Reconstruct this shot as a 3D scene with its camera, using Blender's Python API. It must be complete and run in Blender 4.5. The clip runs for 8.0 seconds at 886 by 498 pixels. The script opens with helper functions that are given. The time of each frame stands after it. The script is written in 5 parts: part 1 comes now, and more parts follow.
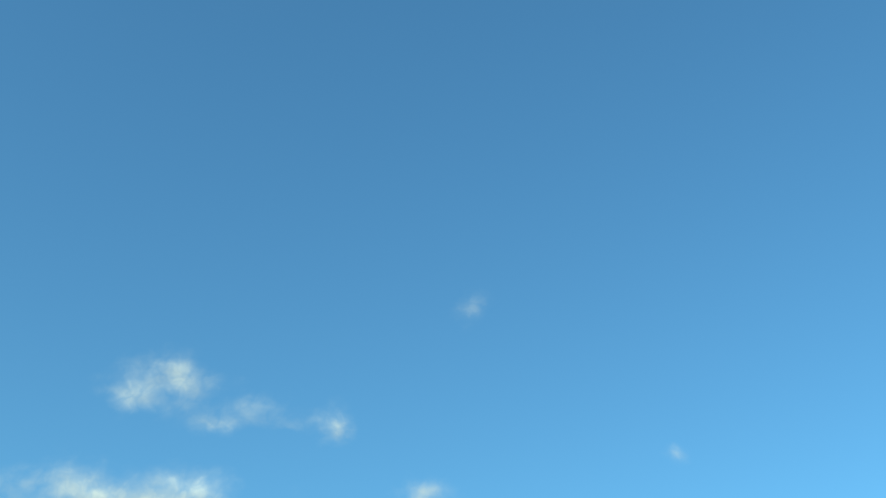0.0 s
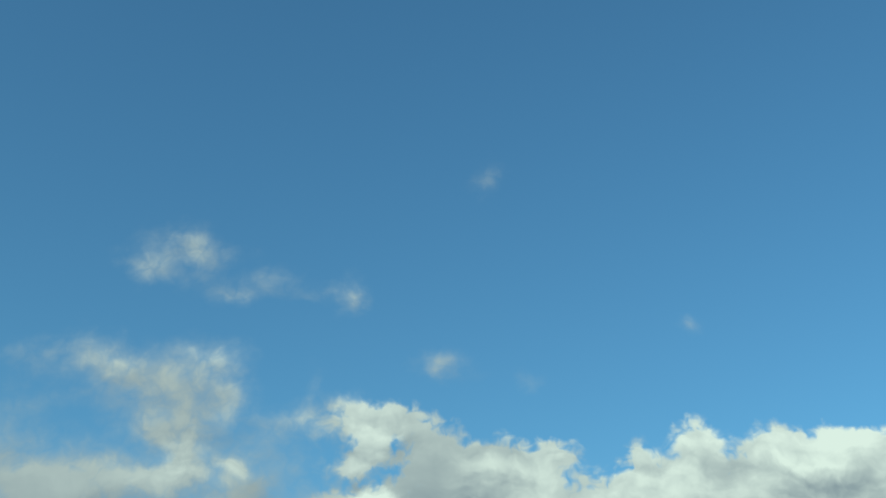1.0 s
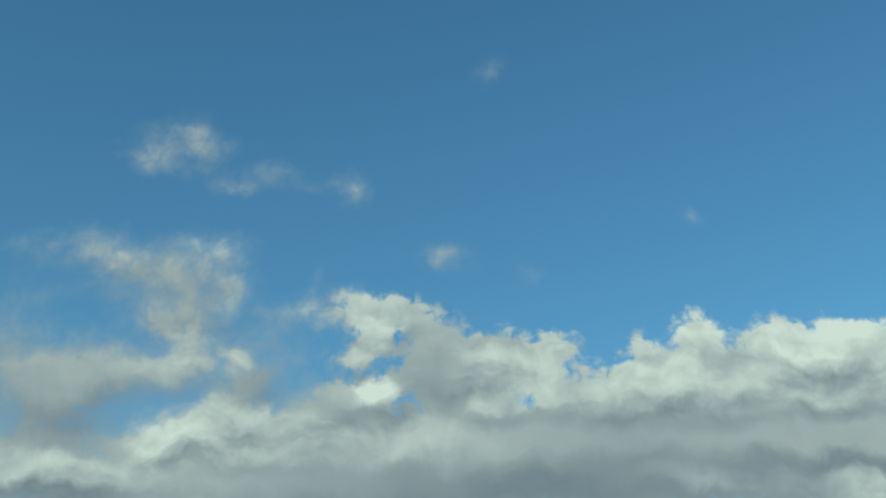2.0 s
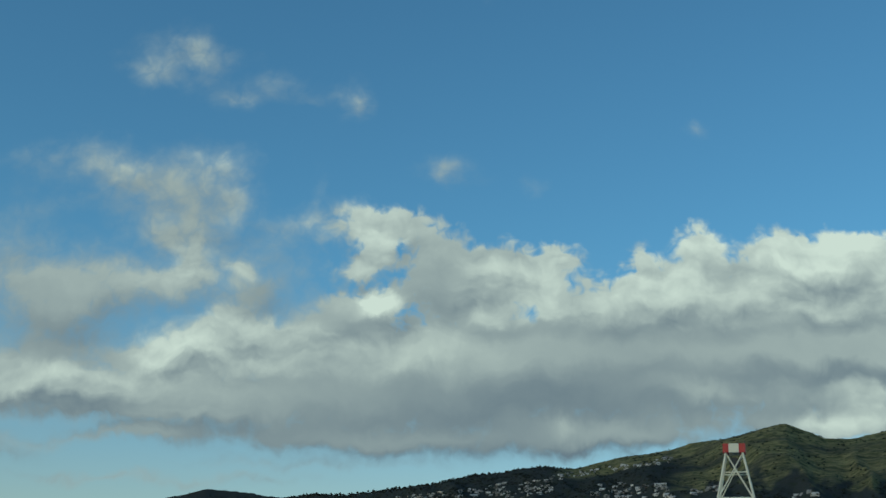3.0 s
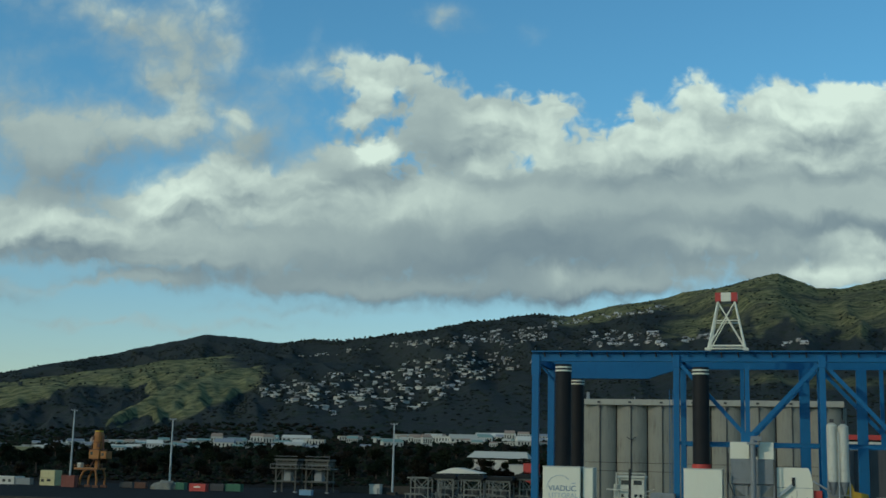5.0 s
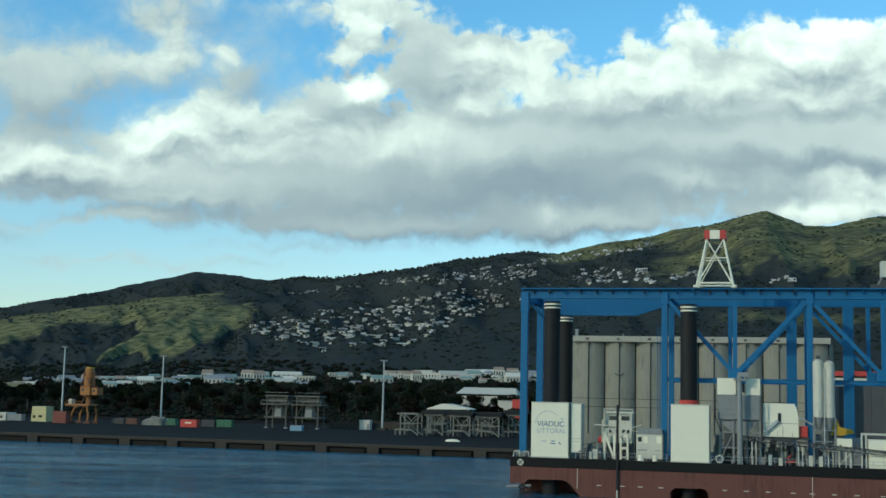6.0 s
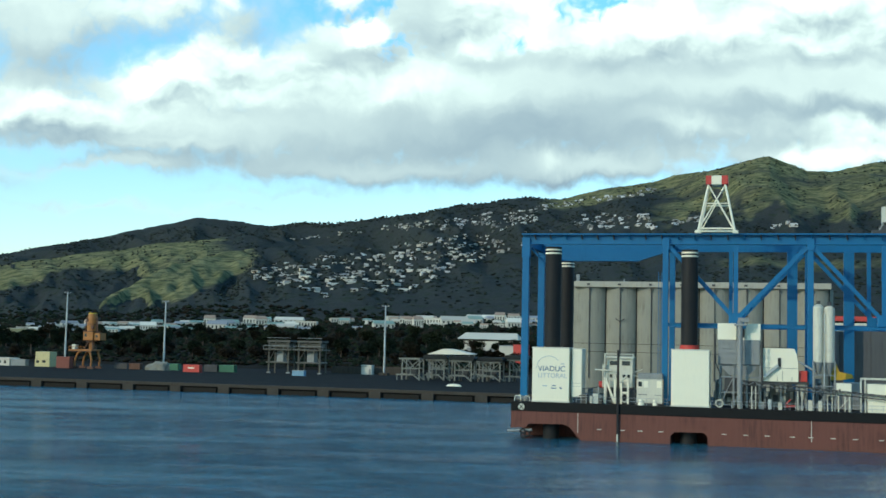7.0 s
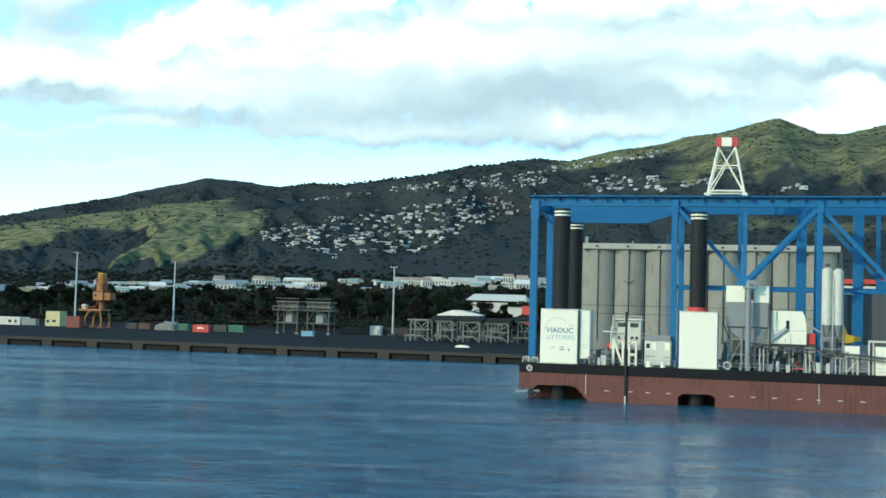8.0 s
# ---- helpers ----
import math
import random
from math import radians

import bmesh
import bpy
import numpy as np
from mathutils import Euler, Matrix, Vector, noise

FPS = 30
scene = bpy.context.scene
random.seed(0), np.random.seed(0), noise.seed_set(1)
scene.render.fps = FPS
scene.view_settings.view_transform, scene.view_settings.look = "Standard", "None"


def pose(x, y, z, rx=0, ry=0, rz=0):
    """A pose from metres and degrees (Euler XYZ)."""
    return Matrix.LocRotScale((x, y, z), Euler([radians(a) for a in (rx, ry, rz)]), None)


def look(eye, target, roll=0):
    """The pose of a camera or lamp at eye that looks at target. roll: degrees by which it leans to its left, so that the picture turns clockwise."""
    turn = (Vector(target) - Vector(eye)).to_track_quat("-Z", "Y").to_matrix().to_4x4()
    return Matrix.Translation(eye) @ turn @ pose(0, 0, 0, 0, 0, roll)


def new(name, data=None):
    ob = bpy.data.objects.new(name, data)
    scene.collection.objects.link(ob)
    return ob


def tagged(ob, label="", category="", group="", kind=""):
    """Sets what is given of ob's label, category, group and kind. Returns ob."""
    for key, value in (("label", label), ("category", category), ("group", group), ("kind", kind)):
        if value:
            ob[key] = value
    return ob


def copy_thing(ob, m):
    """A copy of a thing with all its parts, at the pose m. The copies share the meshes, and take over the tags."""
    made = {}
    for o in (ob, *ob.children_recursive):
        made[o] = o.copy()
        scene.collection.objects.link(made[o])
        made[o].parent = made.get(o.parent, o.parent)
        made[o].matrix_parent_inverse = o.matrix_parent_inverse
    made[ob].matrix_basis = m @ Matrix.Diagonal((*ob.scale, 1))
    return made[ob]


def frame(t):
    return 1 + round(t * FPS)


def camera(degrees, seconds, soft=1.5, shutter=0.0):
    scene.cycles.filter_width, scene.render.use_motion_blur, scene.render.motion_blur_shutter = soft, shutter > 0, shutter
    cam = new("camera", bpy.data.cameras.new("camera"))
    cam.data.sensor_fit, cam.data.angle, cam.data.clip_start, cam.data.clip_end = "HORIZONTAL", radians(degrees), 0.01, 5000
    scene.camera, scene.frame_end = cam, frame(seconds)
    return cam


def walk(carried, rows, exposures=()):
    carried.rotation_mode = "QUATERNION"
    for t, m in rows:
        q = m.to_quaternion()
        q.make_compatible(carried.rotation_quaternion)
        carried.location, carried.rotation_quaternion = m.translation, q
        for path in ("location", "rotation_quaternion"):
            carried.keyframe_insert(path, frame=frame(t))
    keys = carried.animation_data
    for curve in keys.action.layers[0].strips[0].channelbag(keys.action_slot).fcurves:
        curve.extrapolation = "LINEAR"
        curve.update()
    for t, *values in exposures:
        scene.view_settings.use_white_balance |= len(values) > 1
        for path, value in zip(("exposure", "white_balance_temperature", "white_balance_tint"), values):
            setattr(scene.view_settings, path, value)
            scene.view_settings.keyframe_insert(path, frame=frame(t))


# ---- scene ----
H = 15.5                      # eye above the water, on a ship's deck

cam = camera(39.03, 8.0, soft=1.6)
TURNS = [
    (0.0, 1.28, 31.22, -0.69), (0.5, 1.77, 28.08, -0.88), (1.0, 1.93, 25.36, -0.95),
    (1.5, 1.87, 23.02, -1.05), (2.0, 2.02, 20.43, -1.01), (2.2, 2.05, 19.45, -1.03),
    (3.3, 2.15, 15.50, -1.08), (3.5, 2.12, 14.86, -1.06), (4.0, 2.07, 13.05, -1.15),
    (4.5, 2.11, 11.53, -1.20), (5.0, 1.92, 9.53, -1.33), (5.2, 1.83, 8.93, -1.33),
    (6.5, 1.35, 5.36, -1.29), (7.0, 1.51, 4.18, -1.27), (7.5, 1.54, 3.08, -1.36), (8.0, 1.90, 2.40, -1.50),
]
walk(cam, [(t, pose(0, 0, H, 90 + pitch, roll, yaw)) for t, yaw, pitch, roll in TURNS],
     exposures=[(0.0, 0.42), (1.0, -0.14), (2.2, -0.38), (3.3, -0.40), (4.5, -0.38), (5.2, -0.10), (6.5, 0.60), (7.2, 0.88), (7.5, 1.0), (8.0, 1.24)])

# ---------------------------------------------------------------- node helpers


def material(name):
    mat = bpy.data.materials.new(name)
    mat.use_nodes = True
    return mat, mat.node_tree, mat.node_tree.nodes["Principled BSDF"]


def node(tree, kind, **inputs):
    n = tree.nodes.new(kind)
    for key, value in inputs.items():
        n.inputs[int(key[1:]) if key[0] == "i" and key[1:].isdigit() else key].default_value = value
    return n


def op(tree, operation, a, b=None, c=None, kind="ShaderNodeMath"):
    n = tree.nodes.new(kind)
    n.operation = operation
    for i, value in enumerate((a, b, c)):
        if value is None:
            continue
        if isinstance(value, bpy.types.NodeSocket):
            tree.links.new(value, n.inputs[i])
        else:
            n.inputs[i].default_value = value
    if kind == "ShaderNodeVectorMath" and operation in ("DOT_PRODUCT", "LENGTH"):
        return n.outputs["Value"]
    return n.outputs[0]


def vop(tree, operation, a, b=None, c=None):
    return op(tree, operation, a, b, c, "ShaderNodeVectorMath")


def noise_of(tree, vector, scale, detail=4.0, rough=0.55, distortion=0.0, dims="3D"):
    n = tree.nodes.new("ShaderNodeTexNoise")
    n.noise_dimensions = dims
    n.inputs["Scale"].default_value, n.inputs["Detail"].default_value = scale, detail
    n.inputs["Roughness"].default_value, n.inputs["Distortion"].default_value = rough, distortion
    if vector is not None:
        tree.links.new(vector, n.inputs["Vector"])
    return n.outputs["Fac"]


def spread(tree, value, a, b, lo=0.0, hi=1.0, smooth=True):
    n = tree.nodes.new("ShaderNodeMapRange")
    n.interpolation_type = "SMOOTHSTEP" if smooth else "LINEAR"
    tree.links.new(value, n.inputs["Value"])
    for key, v in (("From Min", a), ("From Max", b), ("To Min", lo), ("To Max", hi)):
        n.inputs[key].default_value = v
    return n.outputs["Result"]


def blend(tree, fac, a, b, kind="MIX"):
    n = tree.nodes.new("ShaderNodeMix")
    n.data_type, n.blend_type = "RGBA", kind
    for key, value in ((0, fac), (6, a), (7, b)):
        if isinstance(value, bpy.types.NodeSocket):
            tree.links.new(value, n.inputs[key])
        else:
            n.inputs[key].default_value = value if key == 0 else (*value, 1)
    return n.outputs[2]


# ---------------------------------------------------------------- world: sky and the clouds in it
# each puff: place across and up the sky (tangents), its two radii, weight, and how far the sun reaches it
WISPS = [
    (-0.304, 0.458, 0.026, 0.018, 0.68, 0.60),
    (-0.265, 0.473, 0.022, 0.026, 0.66, 0.58),
    (-0.289, 0.486, 0.023, 0.012, 0.40, 0.60),
    (-0.221, 0.434, 0.022, 0.010, 0.50, 0.55),
    (-0.190, 0.448, 0.026, 0.016, 0.50, 0.50),
    (-0.154, 0.432, 0.026, 0.008, 0.30, 0.50),
    (-0.122, 0.431, 0.015, 0.016, 0.72, 0.60),
    (-0.004, 0.544, 0.015, 0.016, 0.58, 0.50),
    (-0.039, 0.364, 0.027, 0.013, 0.80, 0.44),
    (0.028, 0.348, 0.015, 0.009, 0.40, 0.45),
    (0.170, 0.403, 0.010, 0.008, 0.50, 0.60),
    (-0.241, 0.458, 0.017, 0.020, 0.40, 0.50),
]
LEFT = [
    (-0.392, 0.371, 0.058, 0.016, 0.44, 0.47),
    (-0.328, 0.372, 0.035, 0.022, 0.62, 0.57),
    (-0.298, 0.352, 0.042, 0.023, 0.62, 0.50),
    (-0.261, 0.341, 0.038, 0.026, 0.62, 0.44),
    (-0.236, 0.369, 0.027, 0.022, 0.62, 0.62),
    (-0.216, 0.337, 0.018, 0.018, 0.59, 0.62),
    (-0.249, 0.319, 0.038, 0.018, 0.44, 0.42),
    (-0.280, 0.309, 0.028, 0.016, 0.55, 0.57),
    (-0.251, 0.287, 0.024, 0.026, 0.70, 0.80),
    (-0.269, 0.267, 0.056, 0.013, 0.59, 0.62),
    (-0.209, 0.278, 0.013, 0.010, 0.44, 0.87),
    (-0.167, 0.312, 0.031, 0.013, 0.52, 0.57),
    (-0.147, 0.340, 0.011, 0.018, 0.37, 0.52),
    (-0.136, 0.318, 0.028, 0.011, 0.40, 0.52),
    (-0.425, 0.293, 0.051, 0.034, 0.70, 0.44),
    (-0.341, 0.272, 0.066, 0.025, 0.74, 0.44),
]
VEIL = [
    (-0.383, 0.261, 0.057, 0.017, 0.66, 0.42),
    (-0.291, 0.252, 0.078, 0.014, 0.53, 0.44),
    (-0.189, 0.285, 0.057, 0.024, 0.29, 0.44),
    (-0.152, 0.261, 0.042, 0.020, 0.35, 0.42),
    (-0.068, 0.274, 0.029, 0.024, 0.44, 0.47),
    (-0.199, 0.292, 0.036, 0.017, 0.26, 0.52),
    (-0.362, 0.331, 0.075, 0.012, 0.31, 0.37),
    (-0.380, 0.242, 0.047, 0.014, 0.70, 0.42),
]
HOOK = [
    (-0.110, 0.325, 0.020, 0.010, 1.00, 0.85),
    (-0.079, 0.322, 0.023, 0.009, 1.00, 0.72),
    (-0.099, 0.303, 0.018, 0.016, 1.10, 0.98),
    (-0.113, 0.282, 0.020, 0.012, 0.95, 0.75),
    (-0.050, 0.303, 0.023, 0.018, 0.90, 0.50),
    (-0.031, 0.284, 0.023, 0.022, 0.90, 0.48),
    (-0.042, 0.255, 0.028, 0.022, 0.90, 0.42),
    (-0.199, 0.253, 0.024, 0.020, 0.85, 0.38),
    (-0.092, 0.247, 0.017, 0.013, 1.80, 1.35),
    (-0.126, 0.240, 0.028, 0.010, 0.90, 0.60),
    (-0.130, 0.230, 0.032, 0.012, 0.80, 0.30),
]
TOWERS = [
    (-0.012, 0.279, 0.016, 0.020, 1.00, 0.75),
    (-0.007, 0.255, 0.021, 0.022, 1.10, 0.95),
    (0.020, 0.282, 0.023, 0.017, 1.00, 0.72),
    (0.053, 0.289, 0.019, 0.013, 1.10, 0.85),
    (0.041, 0.260, 0.023, 0.020, 1.10, 0.95),
    (0.121, 0.287, 0.011, 0.014, 0.90, 0.85),
    (0.175, 0.299, 0.019, 0.018, 1.20, 0.98),
    (0.239, 0.295, 0.023, 0.018, 1.20, 0.98),
    (0.299, 0.296, 0.028, 0.016, 1.20, 1.05),
    (0.269, 0.288, 0.023, 0.014, 1.10, 1.00),
    (0.134, 0.266, 0.037, 0.017, 1.00, 0.88),
    (0.087, 0.246, 0.021, 0.012, 1.00, 0.90),
    (0.212, 0.264, 0.078, 0.025, 1.20, 0.82),
    (0.303, 0.267, 0.055, 0.025, 1.20, 0.85),
    (0.174, 0.242, 0.104, 0.019, 1.20, 0.62),
    (0.354, 0.277, 0.041, 0.029, 1.20, 0.90),
]
BANK = [
    (-0.359, 0.228, 0.047, 0.015, 0.90, 0.36),
    (-0.375, 0.202, 0.037, 0.021, 0.90, 0.36),
    (-0.314, 0.202, 0.044, 0.014, 0.80, 0.34),
    (-0.221, 0.238, 0.021, 0.010, 0.90, 0.70),
    (-0.208, 0.222, 0.056, 0.012, 1.00, 0.75),
    (-0.263, 0.201, 0.046, 0.019, 1.10, 0.92),
    (-0.170, 0.204, 0.078, 0.020, 1.20, 0.70),
    (-0.055, 0.203, 0.087, 0.022, 1.20, 0.62),
    (0.041, 0.211, 0.068, 0.024, 1.20, 0.36),
    (0.164, 0.214, 0.099, 0.017, 1.10, 0.36),
    (0.285, 0.213, 0.089, 0.017, 1.10, 0.38),
    (-0.358, 0.179, 0.070, 0.012, 1.00, 0.75),
    (-0.429, 0.185, 0.047, 0.019, 0.90, 0.60),
]
BASE = [
    (-0.354, 0.173, 0.094, 0.013, 1.10, 0.60),
    (-0.246, 0.168, 0.102, 0.017, 1.10, 0.48),
    (-0.111, 0.166, 0.106, 0.023, 1.20, 0.38),
    (-0.006, 0.177, 0.101, 0.028, 1.20, 0.28),
    (-0.156, 0.139, 0.101, 0.013, 1.00, 0.34),
    (-0.046, 0.132, 0.091, 0.012, 1.00, 0.30),
    (0.054, 0.145, 0.073, 0.017, 1.00, 0.30),
    (0.104, 0.179, 0.068, 0.023, 1.10, 0.30),
    (0.199, 0.197, 0.072, 0.017, 1.10, 0.40),
    (0.290, 0.205, 0.072, 0.016, 1.10, 0.40),
    (0.163, 0.182, 0.041, 0.009, 0.50, 0.75),
    (0.226, 0.158, 0.031, 0.012, 0.90, 0.30),
    (0.266, 0.154, 0.036, 0.012, 1.10, 1.05),
    (0.316, 0.164, 0.040, 0.018, 1.10, 0.90),
    (0.052, 0.151, 0.014, 0.006, 0.30, 1.10),
    (0.176, 0.162, 0.059, 0.013, 0.85, 0.42),
    (0.294, 0.182, 0.040, 0.008, 0.90, 0.70),
]
STREAKS = [
    (0.118, 0.144, 0.059, 0.011, 1.15, 0.36),
    (0.244, 0.179, 0.050, 0.012, 1.08, 0.50),
    (-0.328, 0.135, 0.093, 0.006, 0.81, 0.42),
    (-0.164, 0.115, 0.105, 0.005, 0.54, 0.40),
    (-0.296, 0.155, 0.093, 0.008, 0.94, 0.50),
    (-0.272, 0.140, 0.039, 0.006, 1.01, 0.40),
    (-0.401, 0.124, 0.028, 0.008, 1.01, 0.25),
    (-0.242, 0.101, 0.106, 0.006, 0.74, 0.35),
    (-0.335, 0.103, 0.046, 0.004, 0.54, 0.30),
    (-0.365, 0.078, 0.065, 0.004, 0.34, 0.30),
    (-0.457, 0.169, 0.066, 0.019, 1.35, 0.50),
    (0.379, 0.174, 0.071, 0.028, 1.49, 0.70),
    (0.403, 0.216, 0.076, 0.028, 1.49, 0.60),
    (-0.474, 0.207, 0.057, 0.019, 1.08, 0.40),
]

SUN_AZ, SUN_EL = 232.0, 24.0        # degrees from straight ahead (clockwise), and up
world = bpy.data.worlds.new("sky")
scene.world = world
world.use_nodes = True
wt = world.node_tree
sky = wt.nodes.new("ShaderNodeTexSky")
sky.sky_type, sky.sun_disc = "NISHITA", False
sky.sun_elevation, sky.sun_rotation = radians(SUN_EL), radians(SUN_AZ)
sky.air_density, sky.dust_density, sky.ozone_density = 1.0, 0.6, 1.6
way = wt.nodes.new("ShaderNodeTexCoord").outputs["Generated"]
parts_xyz = wt.nodes.new("ShaderNodeSeparateXYZ")
wt.links.new(way, parts_xyz.inputs[0])
ahead = op(wt, "MAXIMUM", parts_xyz.outputs[1], 0.05)
plane = wt.nodes.new("ShaderNodeCombineXYZ")
wt.links.new(op(wt, "DIVIDE", parts_xyz.outputs[0], ahead), plane.inputs[0])
wt.links.new(op(wt, "DIVIDE", parts_xyz.outputs[2], ahead), plane.inputs[1])
flat = plane.outputs[0]
# billows push the puffs' outlines about, at two sizes
def billow(vector, scale, amount, detail):
    n = wt.nodes.new("ShaderNodeTexNoise")
    n.noise_dimensions = "2D"
    n.inputs["Scale"].default_value, n.inputs["Detail"].default_value, n.inputs["Roughness"].default_value = scale, detail, 0.6
    wt.links.new(vector, n.inputs["Vector"])
    return vop(wt, "MULTIPLY_ADD", vop(wt, "SUBTRACT", n.outputs["Color"], (0.5, 0.5, 0.5)), (amount, amount, 0), vector)


warped = billow(billow(flat, 14.0, 0.034, 2.0), 75.0, 0.009, 2.5)


def heap_up(where):
    """The puffs' summed weight, and that times the light on them, at a place in the sky."""
    total = None
    for puffs in (WISPS, LEFT, VEIL, HOOK, TOWERS, BANK, BASE, STREAKS):
        for x, z, rx, rz, weight, lit in puffs:
            q = vop(wt, "MULTIPLY_ADD", where, (1 / rx, 1 / rz, 0), (-x / rx, -z / rz, 0))
            g = op(wt, "POWER", 0.42, vop(wt, "DOT_PRODUCT", q, q))
            near = op(wt, "MULTIPLY", g, g)
            g2 = wt.nodes.new("ShaderNodeCombineXYZ")
            wt.links.new(g, g2.inputs[0])
            for i in (1, 2):
                wt.links.new(near, g2.inputs[i])
            total = vop(wt, "MULTIPLY_ADD", g2.outputs[0], (weight, weight * lit, weight), total if total else (0.0, 0.0, 0.0))
    return total


heap = heap_up(warped)
sunward = wt.nodes.new("ShaderNodeSeparateXYZ")           # the same a little nearer the sun: what stands in its light
wt.links.new(heap_up(vop(wt, "ADD", warped, (-0.010, 0.016, 0))), sunward.inputs[0])
heaped = wt.nodes.new("ShaderNodeSeparateXYZ")
wt.links.new(heap, heaped.inputs[0])
front = spread(wt, parts_xyz.outputs[1], 0.55, 0.75)
# clouds elsewhere in the sky, scattered
dome = noise_of(wt, vop(wt, "MULTIPLY", way, (1, 1, 2.4)), 2.2, 6.0, 0.6)
elsewhere = op(wt, "MULTIPLY", spread(wt, dome, 0.50, 0.68, 0, 0.9), op(wt, "SUBTRACT", 1.0, front))
grain = vop(wt, "MULTIPLY", flat, (1.0, 1.7, 1.0))
cells = wt.nodes.new("ShaderNodeTexVoronoi")
cells.voronoi_dimensions, cells.feature = "2D", "SMOOTH_F1"
cells.inputs["Scale"].default_value, cells.inputs["Smoothness"].default_value, cells.inputs["Detail"].default_value = 62.0, 0.4, 2.0
wt.links.new(billow(flat, 40.0, 0.02, 2.0), cells.inputs["Vector"])
puffy = op(wt, "SUBTRACT", 1.0, cells.outputs["Distance"])
fine = noise_of(wt, grain, 24.0, 6.0, 0.55, 0.0, "2D")
roll = noise_of(wt, vop(wt, "MULTIPLY", warped, (0.8, 2.0, 1.0)), 15.0, 3.0, 0.5, 0.0, "2D")
rolled = noise_of(wt, vop(wt, "MULTIPLY", vop(wt, "ADD", warped, (-0.010, 0.012, 0)), (0.8, 2.0, 1.0)), 15.0, 3.0, 0.5, 0.0, "2D")
# the heaped clouds over the mountain have hard rims, the rest fray out
spots_xz = wt.nodes.new("ShaderNodeSeparateXYZ")
wt.links.new(flat, spots_xz.inputs[0])
crisp = op(wt, "MULTIPLY", spread(wt, spots_xz.outputs[0], -0.17, -0.11), op(wt, "MULTIPLY", spread(wt, spots_xz.outputs[1], 0.345, 0.325), spread(wt, spots_xz.outputs[1], 0.15, 0.20)))
dens = op(wt, "MULTIPLY", heaped.outputs[0], front)
dens = op(wt, "MULTIPLY_ADD", op(wt, "SUBTRACT", fine, 0.5), 0.46, dens)
dens = op(wt, "MULTIPLY_ADD", op(wt, "SUBTRACT", puffy, 0.6), op(wt, "MINIMUM", op(wt, "MULTIPLY", heaped.outputs[0], op(wt, "MULTIPLY_ADD", crisp, 0.40, 0.4)), 0.65), dens)
tone = op(wt, "DIVIDE", heaped.outputs[1], op(wt, "MAXIMUM", heaped.outputs[2], 0.02))
relief = op(wt, "MULTIPLY_ADD", op(wt, "SUBTRACT", roll, rolled), 0.80, op(wt, "MULTIPLY", op(wt, "SUBTRACT", puffy, 0.55), 0.13))
relief = op(wt, "MULTIPLY", relief, spread(wt, tone, 0.35, 0.80, 0.16, 1.7))
soft_edge = wt.nodes.new("ShaderNodeMapRange")
soft_edge.interpolation_type = "SMOOTHSTEP"
wt.links.new(dens, soft_edge.inputs["Value"])
wt.links.new(spread(wt, crisp, 0.0, 1.0, 0.08, 0.22), soft_edge.inputs["From Min"])
wt.links.new(op(wt, "MINIMUM", spread(wt, heaped.outputs[1], 0.12, 0.8, 1.5, 0.55), spread(wt, crisp, 0.0, 1.0, 1.5, 0.72)), soft_edge.inputs["From Max"])
cover = op(wt, "MAXIMUM", soft_edge.outputs[0], elsewhere)
edge = spread(wt, dens, 0.9, 0.3, 0.0, 0.12)
tone = op(wt, "MULTIPLY_ADD", op(wt, "SUBTRACT", tone, 0.5), 1.05, 0.5)
facing = op(wt, "MULTIPLY", op(wt, "SUBTRACT", heaped.outputs[0], sunward.outputs[0]), 0.30)
facing = op(wt, "MINIMUM", op(wt, "MAXIMUM", facing, -0.24), 0.20)
tone = op(wt, "ADD", op(wt, "ADD", op(wt, "ADD", tone, relief), edge), facing)
lit_side = spread(wt, tone, 0.05, 1.40, 0.0, 1.0, smooth=False)
cloud = blend(wt, lit_side, (1.72, 2.56, 3.08), (7.8, 9.6, 8.5))
hue = blend(wt, spread(wt, parts_xyz.outputs[2], 0.03, 0.30), (0.98, 1.20, 1.22), (0.64, 1.34, 1.50))
clear = blend(wt, 1.0, sky.outputs[0], hue, "MULTIPLY")
both = blend(wt, cover, clear, cloud)
back = wt.nodes["Background"]
wt.links.new(both, back.inputs["Color"])
back.inputs["Strength"].default_value = 0.10

sun = new("sun", bpy.data.lights.new("sun", "SUN"))
sun.data.energy, sun.data.angle, sun.data.color = 1.1, radians(1.0), (1.0, 0.88, 0.68)
a, e = radians(SUN_AZ), radians(SUN_EL)
sun.matrix_world = look((math.sin(a) * math.cos(e) * 100, math.cos(a) * math.cos(e) * 100, math.sin(e) * 100), (0, 0, 0))
tagged(sun, "low warm afternoon sun", "sun")

# ---------------------------------------------------------------- materials


def coords(tree, scale=(1, 1, 1)):
    m = tree.nodes.new("ShaderNodeMapping")
    m.inputs["Scale"].default_value = scale
    tree.links.new(tree.nodes.new("ShaderNodeTexCoord").outputs["Object"], m.inputs["Vector"])
    return m.outputs[0]


def bump(tree, shader, height, distance, strength=1.0):
    b = tree.nodes.new("ShaderNodeBump")
    b.inputs["Distance"].default_value, b.inputs["Strength"].default_value = distance, strength
    tree.links.new(height, b.inputs["Height"])
    tree.links.new(b.outputs[0], shader.inputs["Normal"])


